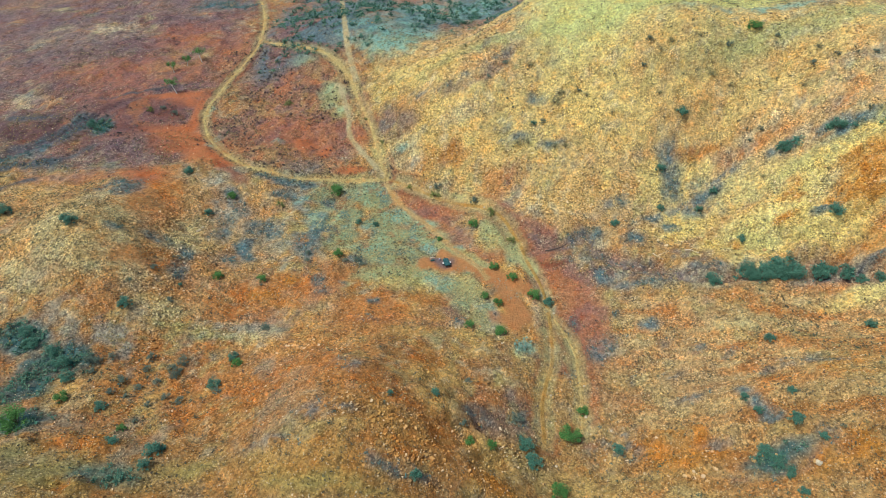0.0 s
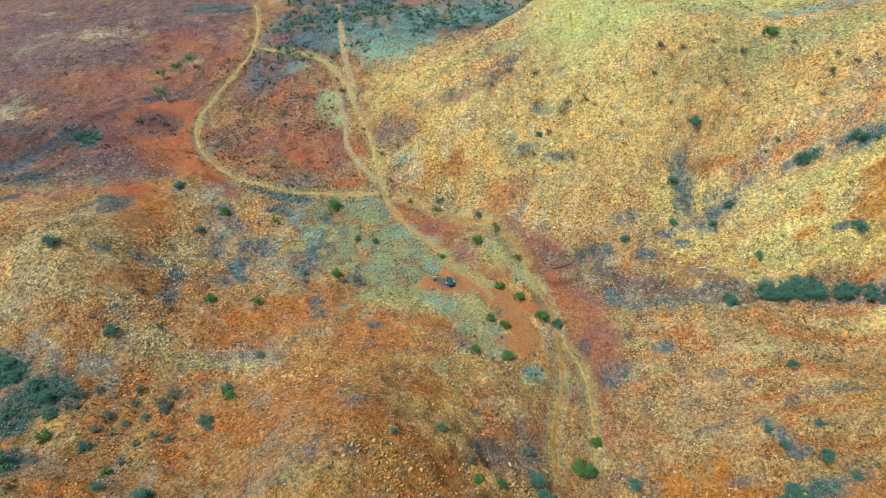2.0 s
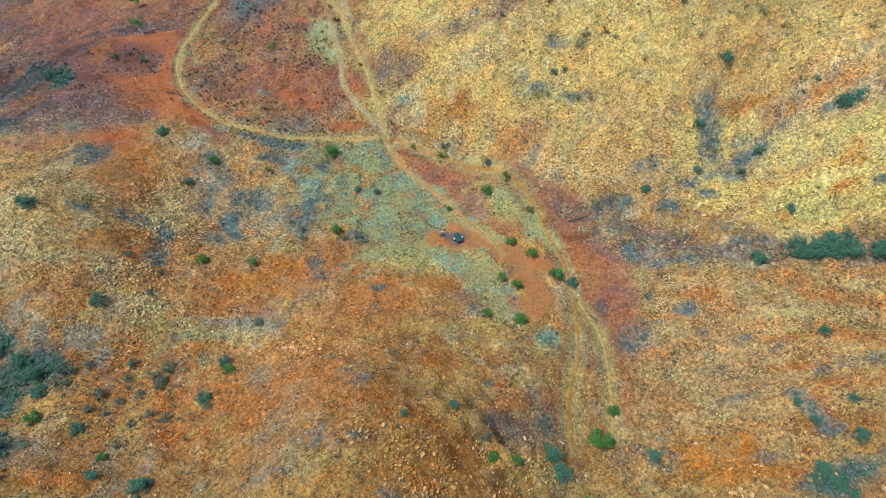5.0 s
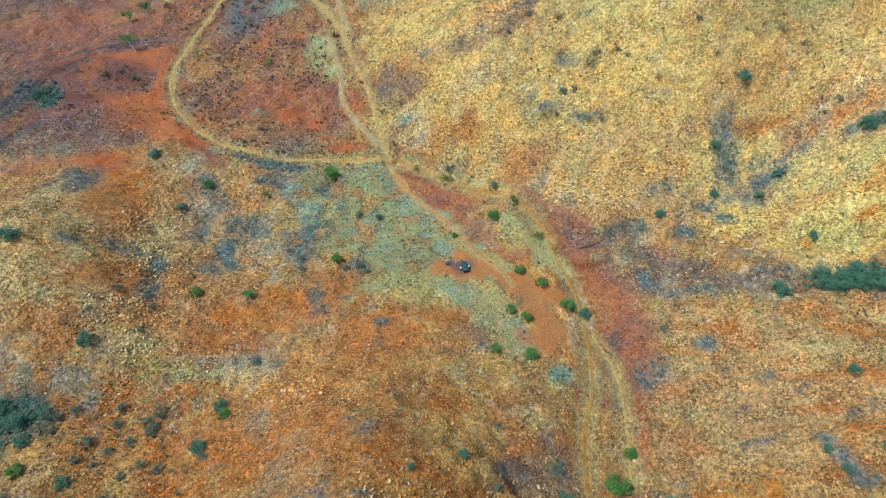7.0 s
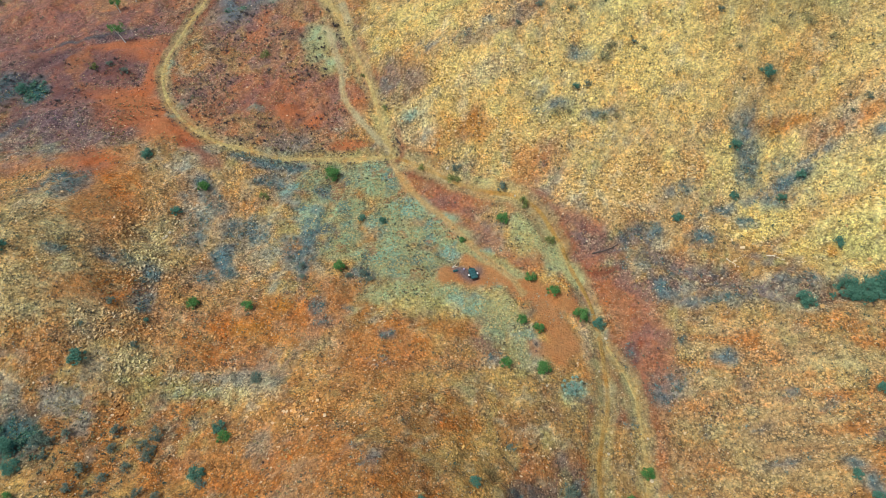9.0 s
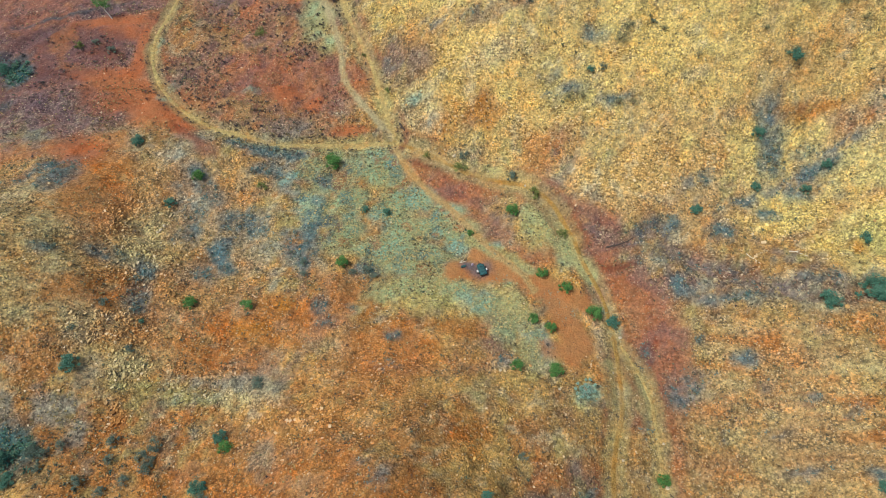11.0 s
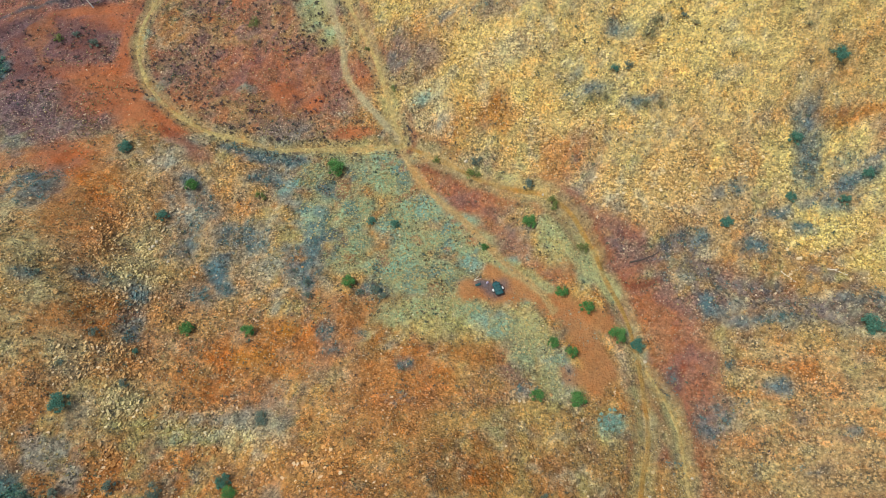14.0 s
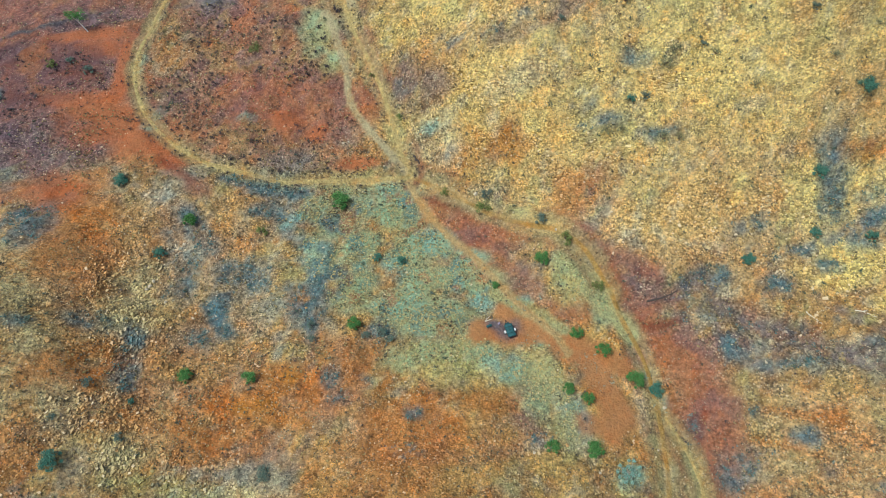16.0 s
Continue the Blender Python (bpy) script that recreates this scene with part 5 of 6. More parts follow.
x, y, r = scatter(130000, lambda x, y: np.maximum(np.maximum(patch_mask(x, y, GREY + GREY_EAST, 8, 1.1), 0.4 * patch_mask(x, y, SLATE + SLATE2 + SLATE3, 36, 1.7, 0.9, 1.2)), np.maximum(stroke_mask(x, y, GREY_LINES, 18), 0.5 * stroke_mask(x, y, SLATE_LINES, 37, 1.0))) * step(0.2, 0.7, rough(x, y, 3.0, 231, 3)), WIDE, 23)
strewn("grey_scrub", brush_forms(6, 18, 13), x, y, 0.3 + 0.8 * r.beta(1.2, 2.8, len(x)), r, SCRUB, 0.0, "low blue-grey saltbush scrub in dense patches", "scrub")
x, y, r = scatter(5500, lambda x, y: step(-64, -54, x) * step(186, 206, y - 0.25 * x) * step(0.30, 0.6, rough(x, y, 8.0, 251, 3)), (-75, 180, 90, 330), 25)
strewn("far_scrub", brush_forms(6, 26, 19), x, y, r.uniform(0.9, 2.2, len(x)), r, TEAL_SCRUB, 0.0, "blue-grey scrub covering the plain beyond the hill", "scrub")
x, y, r = scatter(110000, lambda x, y: 0.9 * patch_mask(x, y, GREY_WEST, 8, 1.1) * step(0.25, 0.6, rough(x, y, 3.5, 233, 3)), WIDE, 28)
strewn("teal_scrub", brush_forms(6, 24, 31), x, y, 0.5 + 1.5 * r.beta(1.2, 3, len(x)), r, TEAL_SCRUB, 0.0, "leafy blue-green scrub in dense patches on the slope", "scrub")
PALE_LEAF = island_material("pale_saltbush", [(0.0, (0.22, 0.46, 0.38)), (0.4, (0.32, 0.54, 0.44)), (0.75, (0.16, 0.34, 0.29)), (1.0, (0.48, 0.60, 0.46))])
x, y, r = scatter(60000, lambda x, y: 0.8 * np.maximum(patch_mask(x, y, TEAL, 12, 1.0, 0.6), stroke_mask(x, y, TEAL_LINES, 13)), NEAR, 27)
strewn("pale_saltbush", brush_forms(5, 9, 29), x, y, 0.2 + 0.45 * r.beta(1.2, 3, len(x)), r, PALE_LEAF, 0.0, "pale blue-green low saltbush in soft patches", "scrub")
x, y, r = scatter(6500, lambda x, y: 0.75 * patch_mask(x, y, ISLAND, 44, 0.6) * (1 - bare_ground(x, y) * (x > -66)) * step(0.32, 0.6, rough(x, y, 4.0, 243, 3)), (-115, 130, -15, 215), 26)
strewn("dark_island_brush", brush_forms(5, 34, 23), x, y, 0.4 + 0.7 * r.beta(1.2, 2.8, len(x)), r, TWIGGY, 0.0, "dark leafless bushes dotted over the red flat inside the bend", "scrub")


def bush_weight(x, y):
    hill = step(-15, 0, x) * step(100, 125, y)
    south = (1 - step(94, 106, y)) * step(-48, -38, x) * (1 - step(24, 34, x))
    some = 0.12 + 0.88 * step(0.48, 0.66, rough(x, y, 9.0, 285, 4, 0.7))
    return some * (0.55 + 0.45 * hill) * (1 - 0.85 * south) * (1 - 0.97 * np.maximum(bare_ground(x, y), patch_mask(x, y, FLAT, 23)))


LOW_BUSH = island_material("low_bush", [(0.0, (0.05, 0.11, 0.085)), (0.4, (0.08, 0.16, 0.12)), (0.7, (0.10, 0.11, 0.09)), (1.0, (0.19, 0.24, 0.15))])
x, y, r = scatter(17000, bush_weight, NEAR, 30)
strewn("low_bushes", brush_forms(7, 30, 41), x, y, 0.25 + 0.75 * r.beta(0.9, 3.6, len(x)), r, LOW_BUSH, 0.0, "small dark blue-green bushes dotted over the slopes", "scrub", (0.7, 1.1))
x, y, r = scatter(30000, lambda x, y: stroke_mask(x, y, THICKET, 25, 0.5) * step(0.36, 0.56, rough(x, y, 4.0, 287, 3)), (30, 80, 105, 150), 31)
strewn("gully_thicket", brush_forms(6, 40, 43), x, y, 0.7 + 1.5 * r.beta(1.2, 2.4, len(x)), r, LEAF_TEAL, 0.0, "dense dark blue-green thicket filling the gully", "scrub", (0.7, 1.1))


def bank_weight(x, y):
    e = np.minimum(course_distance(x, y, CURVES[id(LOOP_BED)]), course_distance(x, y, CURVES[id(NORTH_BED)]))
    return 0.9 * step(0.4, 1.0, e) * (1 - step(1.6, 3.0, e)) * step(0.42, 0.6, rough(x, y, 5.0, 283, 3))


x, y, r = scatter(26000, bank_weight, (-110, 110, -5, 220), 29)
strewn("bank_brush", brush_forms(5, 16, 37), x, y, 0.3 + 0.6 * r.beta(1.2, 2.6, len(x)), r, TWIGGY, 0.0, "small dark bushes along the banks of the dry creek", "scrub")
x, y, r = scatter(42000, lambda x, y: np.maximum(patch_mask(x, y, MAUVE + RED[6:11], 4, 1.0), 0.12) * step(0.42, 0.75, rough(x, y, 5.0, 241, 3)), WIDE, 24)
strewn("dark_brush", brush_forms(5, 14, 17), x, y, 0.25 + 0.75 * r.beta(1.2, 3, len(x)), r, TWIGGY, 0.0, "small dark leafless bushes dotted over red soil", "scrub")


# ---- shrubs and trees ----
def part(name, bm, mat, parent, label=""):
    me = bpy.data.meshes.new(name)
    bm.to_mesh(me)
    bm.free()
    me.materials.append(mat)
    ob = new(name, me)
    ob.parent = parent
    if label:
        tagged(ob, label)
    return ob


def limb(bm, a, b, ra, rb, sides=6):
    """A tapered round limb from a to b."""
    a, b = Vector(a), Vector(b)
    turn = (b - a).to_track_quat('Z', 'Y').to_matrix()
    rings = []
    for p, rad in ((a, ra), (b, rb)):
        rings.append([bm.verts.new(p + turn @ Vector((math.cos(2 * math.pi * k / sides) * rad, math.sin(2 * math.pi * k / sides) * rad, 0))) for k in range(sides)])
    for k in range(sides):
        bm.faces.new((rings[0][k], rings[0][(k + 1) % sides], rings[1][(k + 1) % sides], rings[1][k]))
    bm.faces.new(rings[1])
    return bm


def leaf_cloud(r, centres, leaves, size):
    """Small leaves in uneven clumps round the centres (place, radius)."""
    bm = bmesh.new()
    for k in range(leaves):
        c, rad = r.choice(centres)
        d = Vector((r.gauss(0, 1), r.gauss(0, 1), r.gauss(0, 1)))
        p = c + d.normalized() * rad * (r.uniform(0.25, 1.0) ** 0.6 if k % 5 else r.uniform(0.9, 1.5))
        if p.z < 0.06:
            p.z = 0.06 + 0.1 * r.random()
        u = Vector((r.uniform(-1, 1), r.uniform(-1, 1), r.uniform(-0.6, 0.6))).normalized() * size * r.uniform(0.7, 1.4)
        w = u.cross(Vector((r.uniform(-1, 1), r.uniform(-1, 1), r.uniform(-1, 1)))).normalized() * size * r.uniform(0.35, 0.7)
        q = [bm.verts.new(p + o) for o in (-u, w, u, -w)]
        bm.faces.new(q)
    return bm


def shrub(name, seed, mat, label, leaves=3400, tall=0.75, clumps=16):
    """A shrub one metre wide: stems from one root and a ragged crown."""
    r = random.Random(seed)
    root = new(name)
    tagged(root, label, "shrub", group="")
    centres = []
    stems = bmesh.new()
    for k in range(clumps):
        a, d = r.uniform(0, 2 * math.pi), 0.34 * math.sqrt(r.random())
        c = Vector((math.cos(a) * d, math.sin(a) * d, tall * r.uniform(0.3, 0.8)))
        centres.append((c, r.uniform(0.11, 0.21)))
        limb(stems, (0.02 * math.cos(a), 0.02 * math.sin(a), -0.05), c, 0.016, 0.007, 5)
    for k in range(clumps // 2):
        a, d = r.uniform(0, 2 * math.pi), r.uniform(0.34, 0.45)
        centres.append((Vector((math.cos(a) * d, math.sin(a) * d, tall * r.uniform(0.1, 0.4))), r.uniform(0.05, 0.11)))
    part("stems", stems, BARK, root)
    part("crown", leaf_cloud(r, centres, leaves, 0.026), mat, root)
    return root


def plant(kinds, rows, group, seed):
    """A shrub at each x, y, width of the rows; the first ones are the built forms themselves."""
    r = random.Random(seed)
    for k, (px, py, w) in enumerate(rows):
        ob = kinds[k % len(kinds)]
        m = pose(px, py, float(ground_z(px, py)), 0, 0, r.uniform(0, 360))
        s = w * r.uniform(0.95, 1.1)
        if k >= len(kinds):
            ob = copy_thing(ob, m)
        else:
            ob.matrix_basis = m
        ob.scale = (s, s * r.uniform(0.85, 1.1), s * r.uniform(0.75, 1.0))
        tagged(ob, group=group)


plant([shrub("green_shrub", 100 + k, LEAF_GREEN, "bright green leafy shrub rooted in orange earth") for k in range(4)], GREEN_SHRUBS, "green shrubs of the valley", 1)
plant([shrub("olive_shrub", 500 + k, LEAF_OLIVE, "sparse olive-green shrub on sandy creek ground", 1500, 0.6, 12) for k in range(3)], OLIVE_SHRUBS, "olive shrubs by the creek", 5)
plant([shrub("blue_green_shrub", 200 + k, LEAF_TEAL, "rounded blue-green desert shrub on stony ground", tall=0.7) for k in range(4)], TEAL_SHRUBS + TEAL_SHRUBS_SOUTH, "blue-green shrubs on the slopes", 2)
plant([shrub("gully_shrub", 300 + k, LEAF_TEAL, "dense dark blue-green shrub growing in the gully", 3800, 0.8, 18) for k in range(3)], CLUMP, "shrubs along the gully", 3)
plant([shrub("dark_shrub", 400 + k, LEAF_DARK, "small dark grey-green shrub on the stony slope", 1800, 0.65, 11) for k in range(4)], DARK_SHRUBS + DARK_SHRUBS_UP, "small dark shrubs", 4)
plant([shrub("faded_shrub", 600 + k, LEAF_FADED, "thin faded grey-olive shrub on the yellow hillside", 700, 0.5, 14) for k in range(3)], FAINT_SHRUBS, "faded shrubs of the hill", 6)


def ghost_gum(x, y, crown, seed, lean):
    """A thin leaning gum tree with a white trunk."""
    r = random.Random(seed)
    tree = new("gum_tree")
    tagged(tree, "thin gum tree with a white trunk and sparse green crown", "tree", group="white-trunked gum trees")
    h = crown * 1.15
    trunk = bmesh.new()
    fork = Vector((lean * h * 0.22, 0.08 * h, h * 0.42))
    limb(trunk, (0, 0, -0.3), fork * 0.5, 0.16, 0.13, 8)
    limb(trunk, fork * 0.5, fork, 0.13, 0.10, 8)
    centres = []
    for k in range(6):
        a = 2 * math.pi * (k + r.random()) / 6
        tip = fork + Vector((math.cos(a) * crown * r.uniform(0.2, 0.42), math.sin(a) * crown * r.uniform(0.2, 0.42), h * r.uniform(0.15, 0.42)))
        limb(trunk, fork, tip, 0.08, 0.03, 6)
        centres.append((tip, crown * r.uniform(0.10, 0.2)))
        centres.append(((tip + fork) / 2 + Vector((r.uniform(-.4, .4), r.uniform(-.4, .4), 0.3)), crown * r.uniform(0.06, 0.12)))
    part("trunk", trunk, WHITE_BARK, tree)
    part("crown", leaf_cloud(r, centres, 1500, 0.11), LEAF_GREEN, tree)
    tree.location = (x, y, float(ground_z(x, y)))


for k, (px, py, w) in enumerate(GHOST_GUMS):
    ghost_gum(px, py, w, 500 + k, (-0.6, -1.0, -0.5, 0.5)[k])


# ---- the camp: a parked trailer, pale poles, dead wood and single rocks ----
PAINT = plain_material("dusty_teal_paint", (0.03, 0.10, 0.11), 0.4, 0.1, 0.3, 3.0)
RUBBER = plain_material("dusty_rubber", (0.05, 0.045, 0.04), 0.9)
RIM = plain_material("steel_rim", (0.45, 0.45, 0.44), 0.4, 0.8)
TARP = plain_material("blue_green_canvas", (0.04, 0.13, 0.14), 0.95, wear=0.3, scale=2.5)
WHITE = plain_material("white_enamel", (0.82, 0.82, 0.80), 0.35, wear=0.05)
BLACK = plain_material("black_steel", (0.03, 0.03, 0.03), 0.5, 0.3)
DEAD = plain_material("bleached_wood", (0.80, 0.76, 0.62), 0.9, wear=0.2)
OLD_LOG = plain_material("dark_weathered_wood", (0.10, 0.085, 0.075), 0.95)
PALE_ROCK = plain_material("pale_quartz_rock", (0.62, 0.54, 0.38), 0.85, wear=0.35, scale=3.0)


def solid(corners, bevel=0.04, segments=2):
    """A bevelled block from eight corners: four below, four above, each ring in turn."""
    bm = bmesh.new()
    v = [bm.verts.new(c) for c in corners]
    for f in ((3, 2, 1, 0), (4, 5, 6, 7), (0, 1, 5, 4), (1, 2, 6, 5), (2, 3, 7, 6), (3, 0, 4, 7)):
        bm.faces.new([v[k] for k in f])
    if bevel:
        bmesh.ops.bevel(bm, geom=bm.edges[:], offset=bevel, segments=segments, affect='EDGES', profile=0.6)
    return bm


def block(x0, x1, y0, y1, z0, z1, inset=(0, 0, 0, 0), bevel=0.04):
    """A block whose top is drawn in by inset at x0, x1, y0 and y1."""
    a, b, c, d = inset
    return solid([(x0, y0, z0), (x1, y0, z0), (x1, y1, z0), (x0, y1, z0), (x0 + a, y0 + c, z1), (x1 - b, y0 + c, z1), (x1 - b, y1 - d, z1), (x0 + a, y1 - d, z1)], bevel)


def disc(bm, centre, radius, width, sides=20):
    """A wheel-like drum whose axle runs along y."""
    rings = []
    for dy, rad in ((-width / 2, radius * 0.88), (-width / 2 + 0.04, radius), (width / 2 - 0.04, radius), (width / 2, radius * 0.88)):
        rings.append([bm.verts.new((centre[0] + math.cos(2 * math.pi * k / sides) * rad, centre[1] + dy, centre[2] + math.sin(2 * math.pi * k / sides) * rad)) for k in range(sides)])
    for p, q in zip(rings, rings[1:]):
        for k in range(sides):
            bm.faces.new((p[k], p[(k + 1) % sides], q[(k + 1) % sides], q[k]))
    bm.faces.new(rings[0][::-1])
    bm.faces.new(rings[-1])
    return bm


def box_trailer(x, y, heading):
    """A single-axle trailer under a tarpaulin, drawbar along +x, box 2.4 m long."""
    trailer = new("box_trailer")
    tagged(trailer, "small parked box trailer under a dark blue-green tarpaulin with pale mudguards", "trailer")
    part("chassis", block(-1.2, 1.2, -0.5, 0.5, 0.42, 0.54, bevel=0.02), BLACK, trailer)
    part("floor_pan", block(-1.22, 1.22, -0.74, 0.74, 0.54, 0.60, bevel=0.02), PAINT, trailer)
    for s in (-1, 1):
        part("side_panel", block(-1.22, 1.22, 0.72 * s - 0.025, 0.72 * s + 0.025, 0.6, 1.02, bevel=0.012), PAINT, trailer)
        part("mudguard", block(-0.34, 0.30, 0.98 * s - 0.18, 0.98 * s + 0.18, 0.70, 0.80, (0.14, 0.14, 0, 0), 0.03), WHITE, trailer, "pale enamelled mudguard")
        wheel = part("tyre", disc(bmesh.new(), (0.05, 1.02 * s, 0.34), 0.34, 0.24), RUBBER, trailer)
        part("rim", disc(bmesh.new(), (0.05, 1.02 * s + 0.09 * s, 0.34), 0.19, 0.1, 14), RIM, wheel)
        part("tail_light", block(-1.28, -1.24, 0.6 * s - 0.07, 0.6 * s + 0.07, 0.62, 0.74, bevel=0.01), CLAY_RED, trailer)
        part("drawbar", limb(bmesh.new(), (1.1, 0.5 * s, 0.46), (2.25, 0.04 * s, 0.46), 0.045, 0.045), BLACK, trailer)
    part("axle", limb(bmesh.new(), (0.05, -0.95, 0.34), (0.05, 0.95, 0.34), 0.04, 0.04), BLACK, trailer)
    part("tailgate", block(-1.26, -1.21, -0.72, 0.72, 0.6, 1.0, bevel=0.012), PAINT, trailer)
    part("headboard", block(1.21, 1.26, -0.72, 0.72, 0.6, 1.05, bevel=0.012), PAINT, trailer)
    part("coupling", block(2.2, 2.45, -0.06, 0.06, 0.42, 0.55, (0, 0.06, 0.01, 0.01), 0.02), BLACK, trailer)
    jack = part("jockey_wheel", disc(bmesh.new(), (1.75, 0.3, 0.1), 0.1, 0.06, 14), RUBBER, trailer)
    part("jack_post", limb(bmesh.new(), (1.75, 0.25, 0.1), (1.75, 0.25, 0.75), 0.025, 0.025), BLACK, jack)
    part("tool_box", block(1.32, 1.66, -0.42, 0.42, 0.5, 0.82, (0.02, 0.02, 0.02, 0.02), 0.02), PAINT, trailer)
    # tarpaulin sagging between its three bows
    bm = bmesh.new()
    n, m = 18, 14
    grid = []
    r = random.Random(8)
    for a in range(n + 1):
        row = []
        for b in range(m + 1):
            u, v = a / n, 2 * b / m - 1
            z = 0.92 + 0.24 * (1 - abs(v) ** 4) - 0.07 * math.sin(u * math.pi * 2) ** 2 * (1 - v * v) + 0.03 * (r.random() - 0.5)
            row.append(bm.verts.new((-1.29 + 2.58 * u, 0.78 * v, z - (0.2 if a in (0, n) else 0))))
        grid.append(row)
    for a in range(n):
        for b in range(m):
            bm.faces.new((grid[a][b], grid[a + 1][b], grid[a + 1][b + 1], grid[a][b + 1]))
    cover = part("tarpaulin", bm, TARP, trailer, "sagging dark blue-green tarpaulin")
    for u in (-0.62, 0.0, 0.62):
        rope = bmesh.new()
        pts = [Vector((u, 0.8 * v, 0.955 + 0.24 * (1 - abs(v) ** 4))) for v in (-1, -0.85, -0.5, 0, 0.5, 0.85, 1)]
        for p, q in zip(pts, pts[1:]):
            limb(rope, p, q, 0.022, 0.022, 5)
        part("strap", rope, BLACK, cover)
    c, s = math.cos(heading), math.sin(heading)
    zf, zr = float(ground_z(x + 1.0 * c, y + 1.0 * s)), float(ground_z(x - 1.0 * c, y - 1.0 * s))
    zl, zg = float(ground_z(x - 0.9 * s, y + 0.9 * c)), float(ground_z(x + 0.9 * s, y - 0.9 * c))
    trailer.matrix_basis = pose(x, y, (zl + zg) / 2 - 0.02, math.degrees(math.atan2(zl - zg, 1.8)), -math.degrees(math.atan2(zf - zr, 2.0)), math.degrees(heading)) @ Matrix.Scale(0.86, 4)


CLAY_RED = plain_material("red_lens", (0.35, 0.02, 0.02), 0.25, wear=0.05)
box_trailer(0.68, 107.75, math.radians(106))


def water_can(x, y):
    """A pale plastic can with a handle and a cap."""
    can = new("water_can")
    tagged(can, "pale lilac plastic water can standing on dark-painted ground", "container")
    part("body", block(-0.2, 0.2, -0.13, 0.13, 0, 0.42, (0.03, 0.03, 0.02, 0.02), 0.04), CAN, can)
    part("grip", limb(limb(limb(bmesh.new(), (-0.12, 0, 0.4), (-0.12, 0, 0.5), 0.02, 0.02), (-0.12, 0, 0.5), (0.06, 0, 0.5), 0.02, 0.02), (0.06, 0, 0.5), (0.06, 0, 0.4), 0.02, 0.02), CAN, can)
    part("cap", limb(bmesh.new(), (0.14, 0, 0.4), (0.14, 0, 0.47), 0.04, 0.04, 12), BLACK, can)
    can.matrix_basis = pose(x, y, float(ground_z(x, y)) - 0.01, 0, 0, 25)


CAN = plain_material("pale_plastic", (0.66, 0.58, 0.74), 0.5, wear=0.08)
water_can(-0.93, 109.2)


def canvas_bundle(x, y):
    """Rolled bedding in dark canvas, bound with two straps."""
    roll = new("canvas_bundle")
    tagged(roll, "rolled dark blue-green canvas bedding bundle lying on dark-painted ground", "bundle")
    r = random.Random(12)
    bm = bmesh.new()
    sides, rings = 14, []
    for k in range(9):
        u = -0.5 + k / 8
        rad = 0.20 * (0.8 if k in (0, 8) else 1) * (0.9 if k in (2, 6) else 1)
        rings.append([bm.verts.new((u * 0.9, math.cos(2 * math.pi * i / sides) * rad * 1.15 + r.uniform(-0.012, 0.012), 0.18 + math.sin(2 * math.pi * i / sides) * rad * 0.9)) for i in range(sides)])
    for p, q in zip(rings, rings[1:]):
        for i in range(sides):
            bm.faces.new((p[i], p[(i + 1) % sides], q[(i + 1) % sides], q[i]))
    bm.faces.new(rings[0][::-1])
    bm.faces.new(rings[-1])
    part("roll", bm, TARP, roll)
    for u in (-0.22, 0.22):
        strap = bmesh.new()
        pts = [Vector((u * 0.98, math.cos(2 * math.pi * i / 12) * 0.225, 0.18 + math.sin(2 * math.pi * i / 12) * 0.175)) for i in range(13)]
        for p, q in zip(pts, pts[1:]):
            limb(strap, p, q, 0.016, 0.016, 5)
        part("strap", strap, BLACK, roll)
    roll.matrix_basis = pose(x, y, float(ground_z(x, y)) - 0.01, 0, 0, 20)


canvas_bundle(-2.6, 108.8)


def branch(name, a, b, thick, mat, label, category, twigs=3, seed=1):
    """A fallen branch from a to b on the ground, with broken side twigs."""
    r = random.Random(seed)
    a, b = Vector((*a, 0)), Vector((*b, 0))
    base = Vector((a.x, a.y, float(ground_z(a.x, a.y))))
    root = new(name)
    tagged(root, label, category)
    root.location = base
    n = 6
    pts = []
    for k in range(n + 1):
        p = a.lerp(b, k / n)
        p += Vector((r.uniform(-1, 1), r.uniform(-1, 1), 0)) * thick * 0.8
        p.z = float(ground_z(p.x, p.y)) + thick * 0.6
        pts.append(p - base)
    bm = bmesh.new()
    for k in range(n):
        limb(bm, pts[k], pts[k + 1], thick * (1 - 0.5 * k / n), thick * (1 - 0.5 * (k + 1) / n), 7)
    part("stem", bm, mat, root)
    for k in range(twigs):
        p = pts[r.randint(2, n - 1)]
        tw = Vector((r.uniform(-1, 1), r.uniform(-1, 1), r.uniform(0.1, 0.5))) * (b - a).length * 0.22
        part("twig", limb(bmesh.new(), p, p + tw, thick * 0.45, thick * 0.2, 5), mat, root)


branch("pale_pole", (-3.2, 109.7), (-2.0, 110.25), 0.09, DEAD, "bleached timber pole lying beside the camp trailer", "pole", 1, 2)
branch("pale_pole", (-3.2, 109.75), (-2.4, 110.85), 0.09, DEAD, "bleached timber pole lying beside the camp trailer", "pole", 1, 3)
branch("white_log", LOG_A, LOG_B, 0.11, DEAD, "short white bleached log on stony ground", "log", 1, 4)
branch("dark_log", DARK_A, DARK_B, 0.22, OLD_LOG, "dark weathered log lying in the sandy creek bed", "log", 2, 5)
branch("dark_log", (24.4, 112.3), (29.4, 113.5), 0.16, OLD_LOG, "long dark weathered log wedged in the gully mouth", "log", 4, 8)
branch("fallen_branch", BRANCH_A, BRANCH_B, 0.09, DEAD, "long bleached fallen branch on the rocky slope", "branch", 4, 6)
branch("fallen_branch", BRANCH_C, BRANCH_D, 0.09, DEAD, "long bleached fallen branch on the rocky slope", "branch", 4, 7)


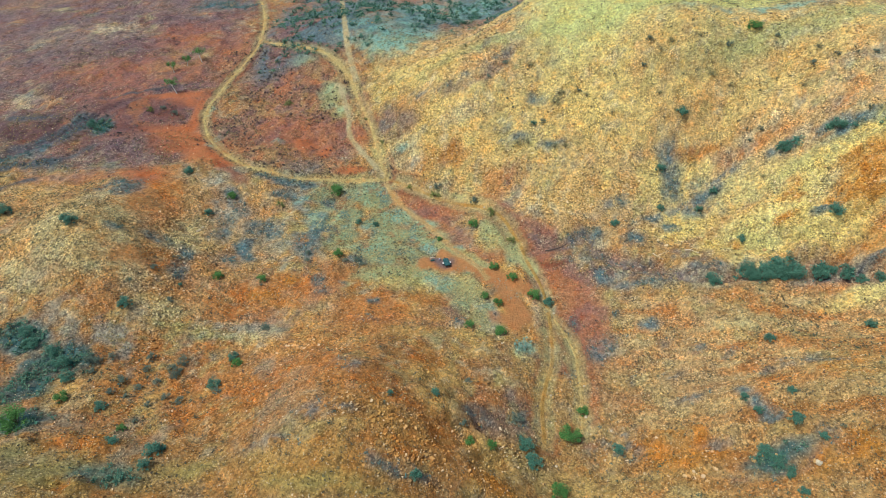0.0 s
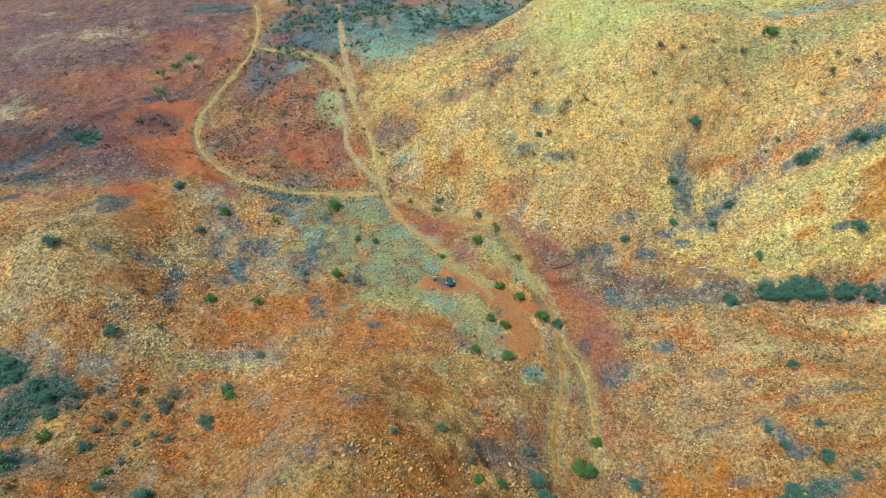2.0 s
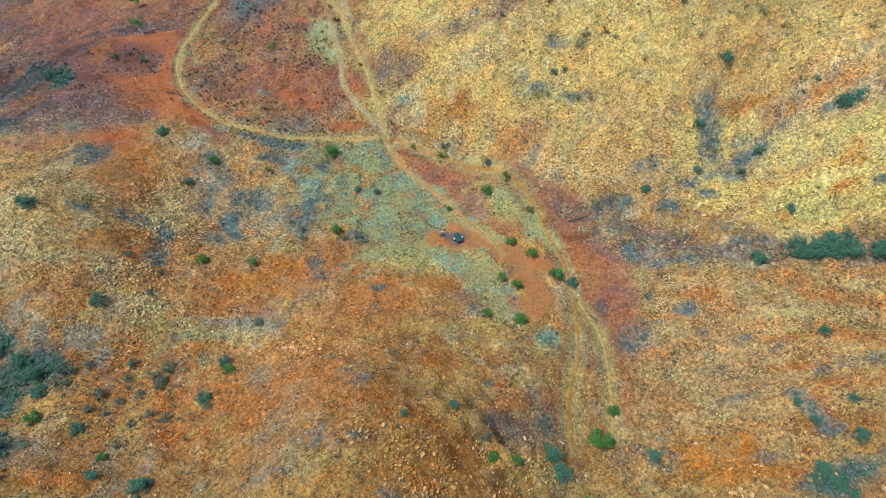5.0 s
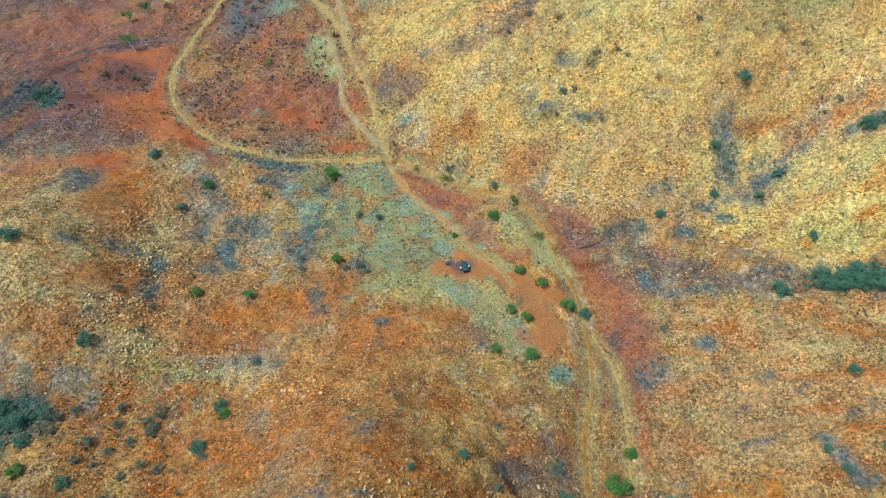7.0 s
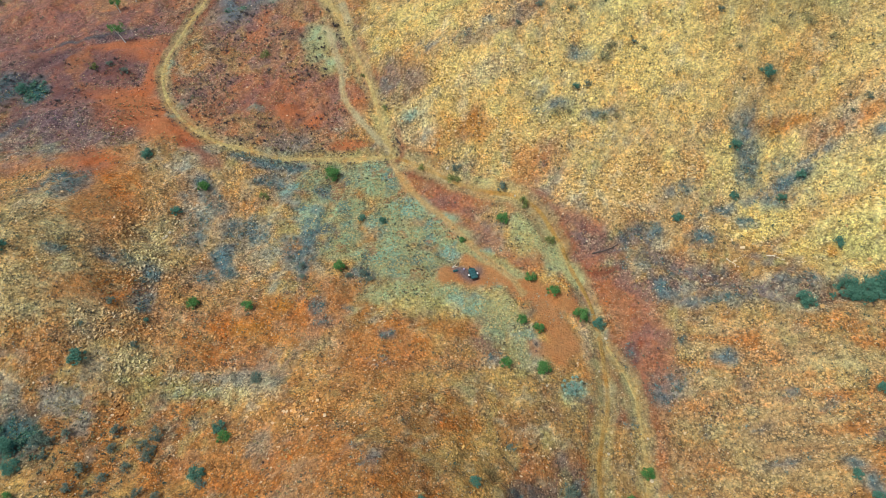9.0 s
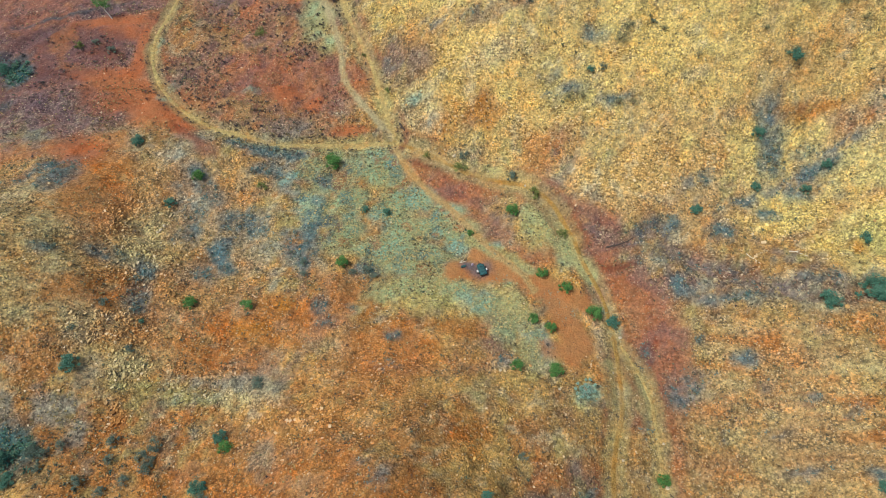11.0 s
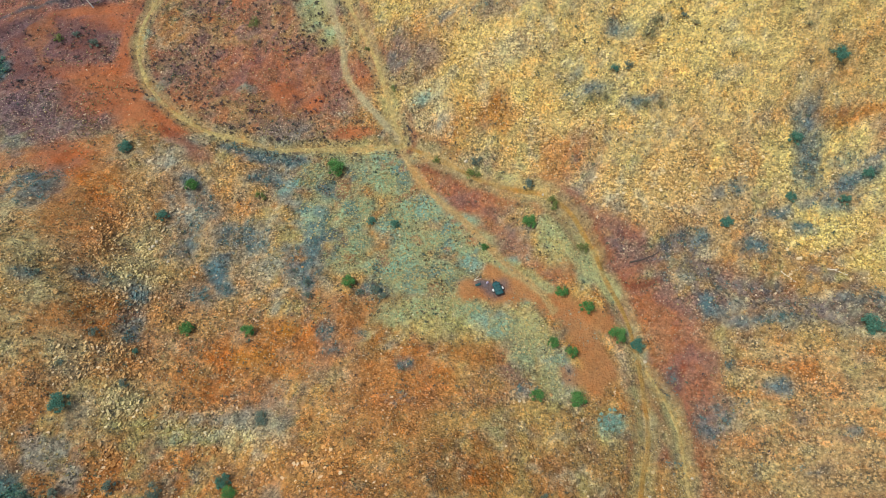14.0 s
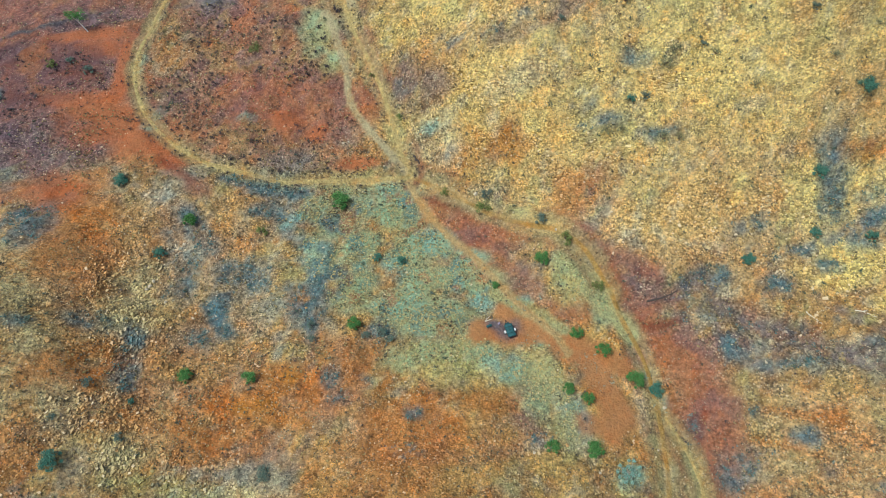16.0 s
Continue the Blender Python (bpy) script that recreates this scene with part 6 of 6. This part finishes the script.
def rock(name, x, y, size, label, mat, seed):
    """A single angular rock, broken from a ball."""
    r = random.Random(seed)
    bm = bmesh.new()
    bmesh.ops.create_icosphere(bm, subdivisions=2, radius=0.5)
    for k in range(9):
        nrm = Vector((r.uniform(-1, 1), r.uniform(-1, 1), r.uniform(-0.4, 1))).normalized()
        bmesh.ops.bisect_plane(bm, geom=bm.verts[:] + bm.edges[:] + bm.faces[:], plane_co=nrm * r.uniform(0.30, 0.44), plane_no=nrm, clear_outer=True)
        edge = [e for e in bm.edges if e.is_boundary]
        if edge:
            bmesh.ops.edgeloop_fill(bm, edges=edge)
    for v in bm.verts:
        v.co *= size
        v.co.z *= 0.8
    me = bpy.data.meshes.new(name)
    bm.to_mesh(me)
    bm.free()
    me.materials.append(mat)
    ob = new(name, me)
    ob.location = (x, y, float(ground_z(x, y)) + 0.12 * size)
    ob.rotation_euler = (0, 0, r.uniform(0, 6))
    return tagged(ob, label, "rock")


for k, (px, py, w) in enumerate(ROCKS):
    tagged(rock("pale_rock", px, py, 0.75 * w, "pale cream angular rock beside the creek bed", PALE_ROCK, 40 + k), group="pale rocks")


BOULDER = plain_material("orange_boulder", (0.56, 0.36, 0.15), 0.9, wear=0.4, scale=2.2)
first = [rock("boulder", 0, 0, 1.0, "weathered orange-yellow boulder on the rocky outcrop", BOULDER, 70 + k) for k in range(7)]
bx, by, br = scatter(1500, lambda x, y: 0.02 + 0.55 * patch_mask(x, y, CLIFF + OUTCROPS, 15) + 0.25 * patch_mask(x, y, PALE, 5), NEAR, 12)
bx, by = bx[:230], by[:230]
for k in range(len(bx)):
    size = float(0.45 + 0.9 * br.beta(1, 3))
    ob = first[k] if k < 7 else copy_thing(first[k % 7], Matrix())
    ob.matrix_basis = pose(float(bx[k]), float(by[k]), float(ground_z(bx[k], by[k])) + 0.08 * size, 0, 0, float(br.uniform(0, 360)))
    ob.scale = (size * float(br.uniform(0.8, 1.4)), size, size * float(br.uniform(0.5, 0.9)))
    tagged(ob, group="boulders of the outcrops")


GREY_LIMB = plain_material("grey_dead_wood", (0.42, 0.40, 0.34), 0.9, wear=0.25)


def dead_bush(x, y, width, seed):
    """A bleached dead shrub: bare limbs that spread from one root, with a thin blue-green regrowth."""
    r = random.Random(seed)
    root = new("dead_bush")
    tagged(root, "half-dead pale blue-green shrub with bare grey limbs", "shrub")
    root.location = (x, y, float(ground_z(x, y)))
    tips = []
    for k in range(9):
        a = 2 * math.pi * (k + r.random() * 0.7) / 9
        mid = Vector((math.cos(a) * width * 0.22, math.sin(a) * width * 0.22, width * r.uniform(0.15, 0.3)))
        tip = mid + Vector((math.cos(a + r.uniform(-0.5, 0.5)) * width * 0.3, math.sin(a + r.uniform(-0.5, 0.5)) * width * 0.3, width * r.uniform(0.02, 0.2)))
        bm = limb(bmesh.new(), (0, 0, -0.1), mid, 0.06, 0.045)
        limb(bm, mid, tip, 0.045, 0.02)
        part("limb", bm, GREY_LIMB, root)
        tips.append((mid, width * 0.12))
        tips.append((tip, width * 0.08))
    part("crown", leaf_cloud(r, tips, 1500, 0.09), PALE_LEAF, root, "thin pale blue-green regrowth")


dead_bush(16.6, 85.6, 3.2, 60)
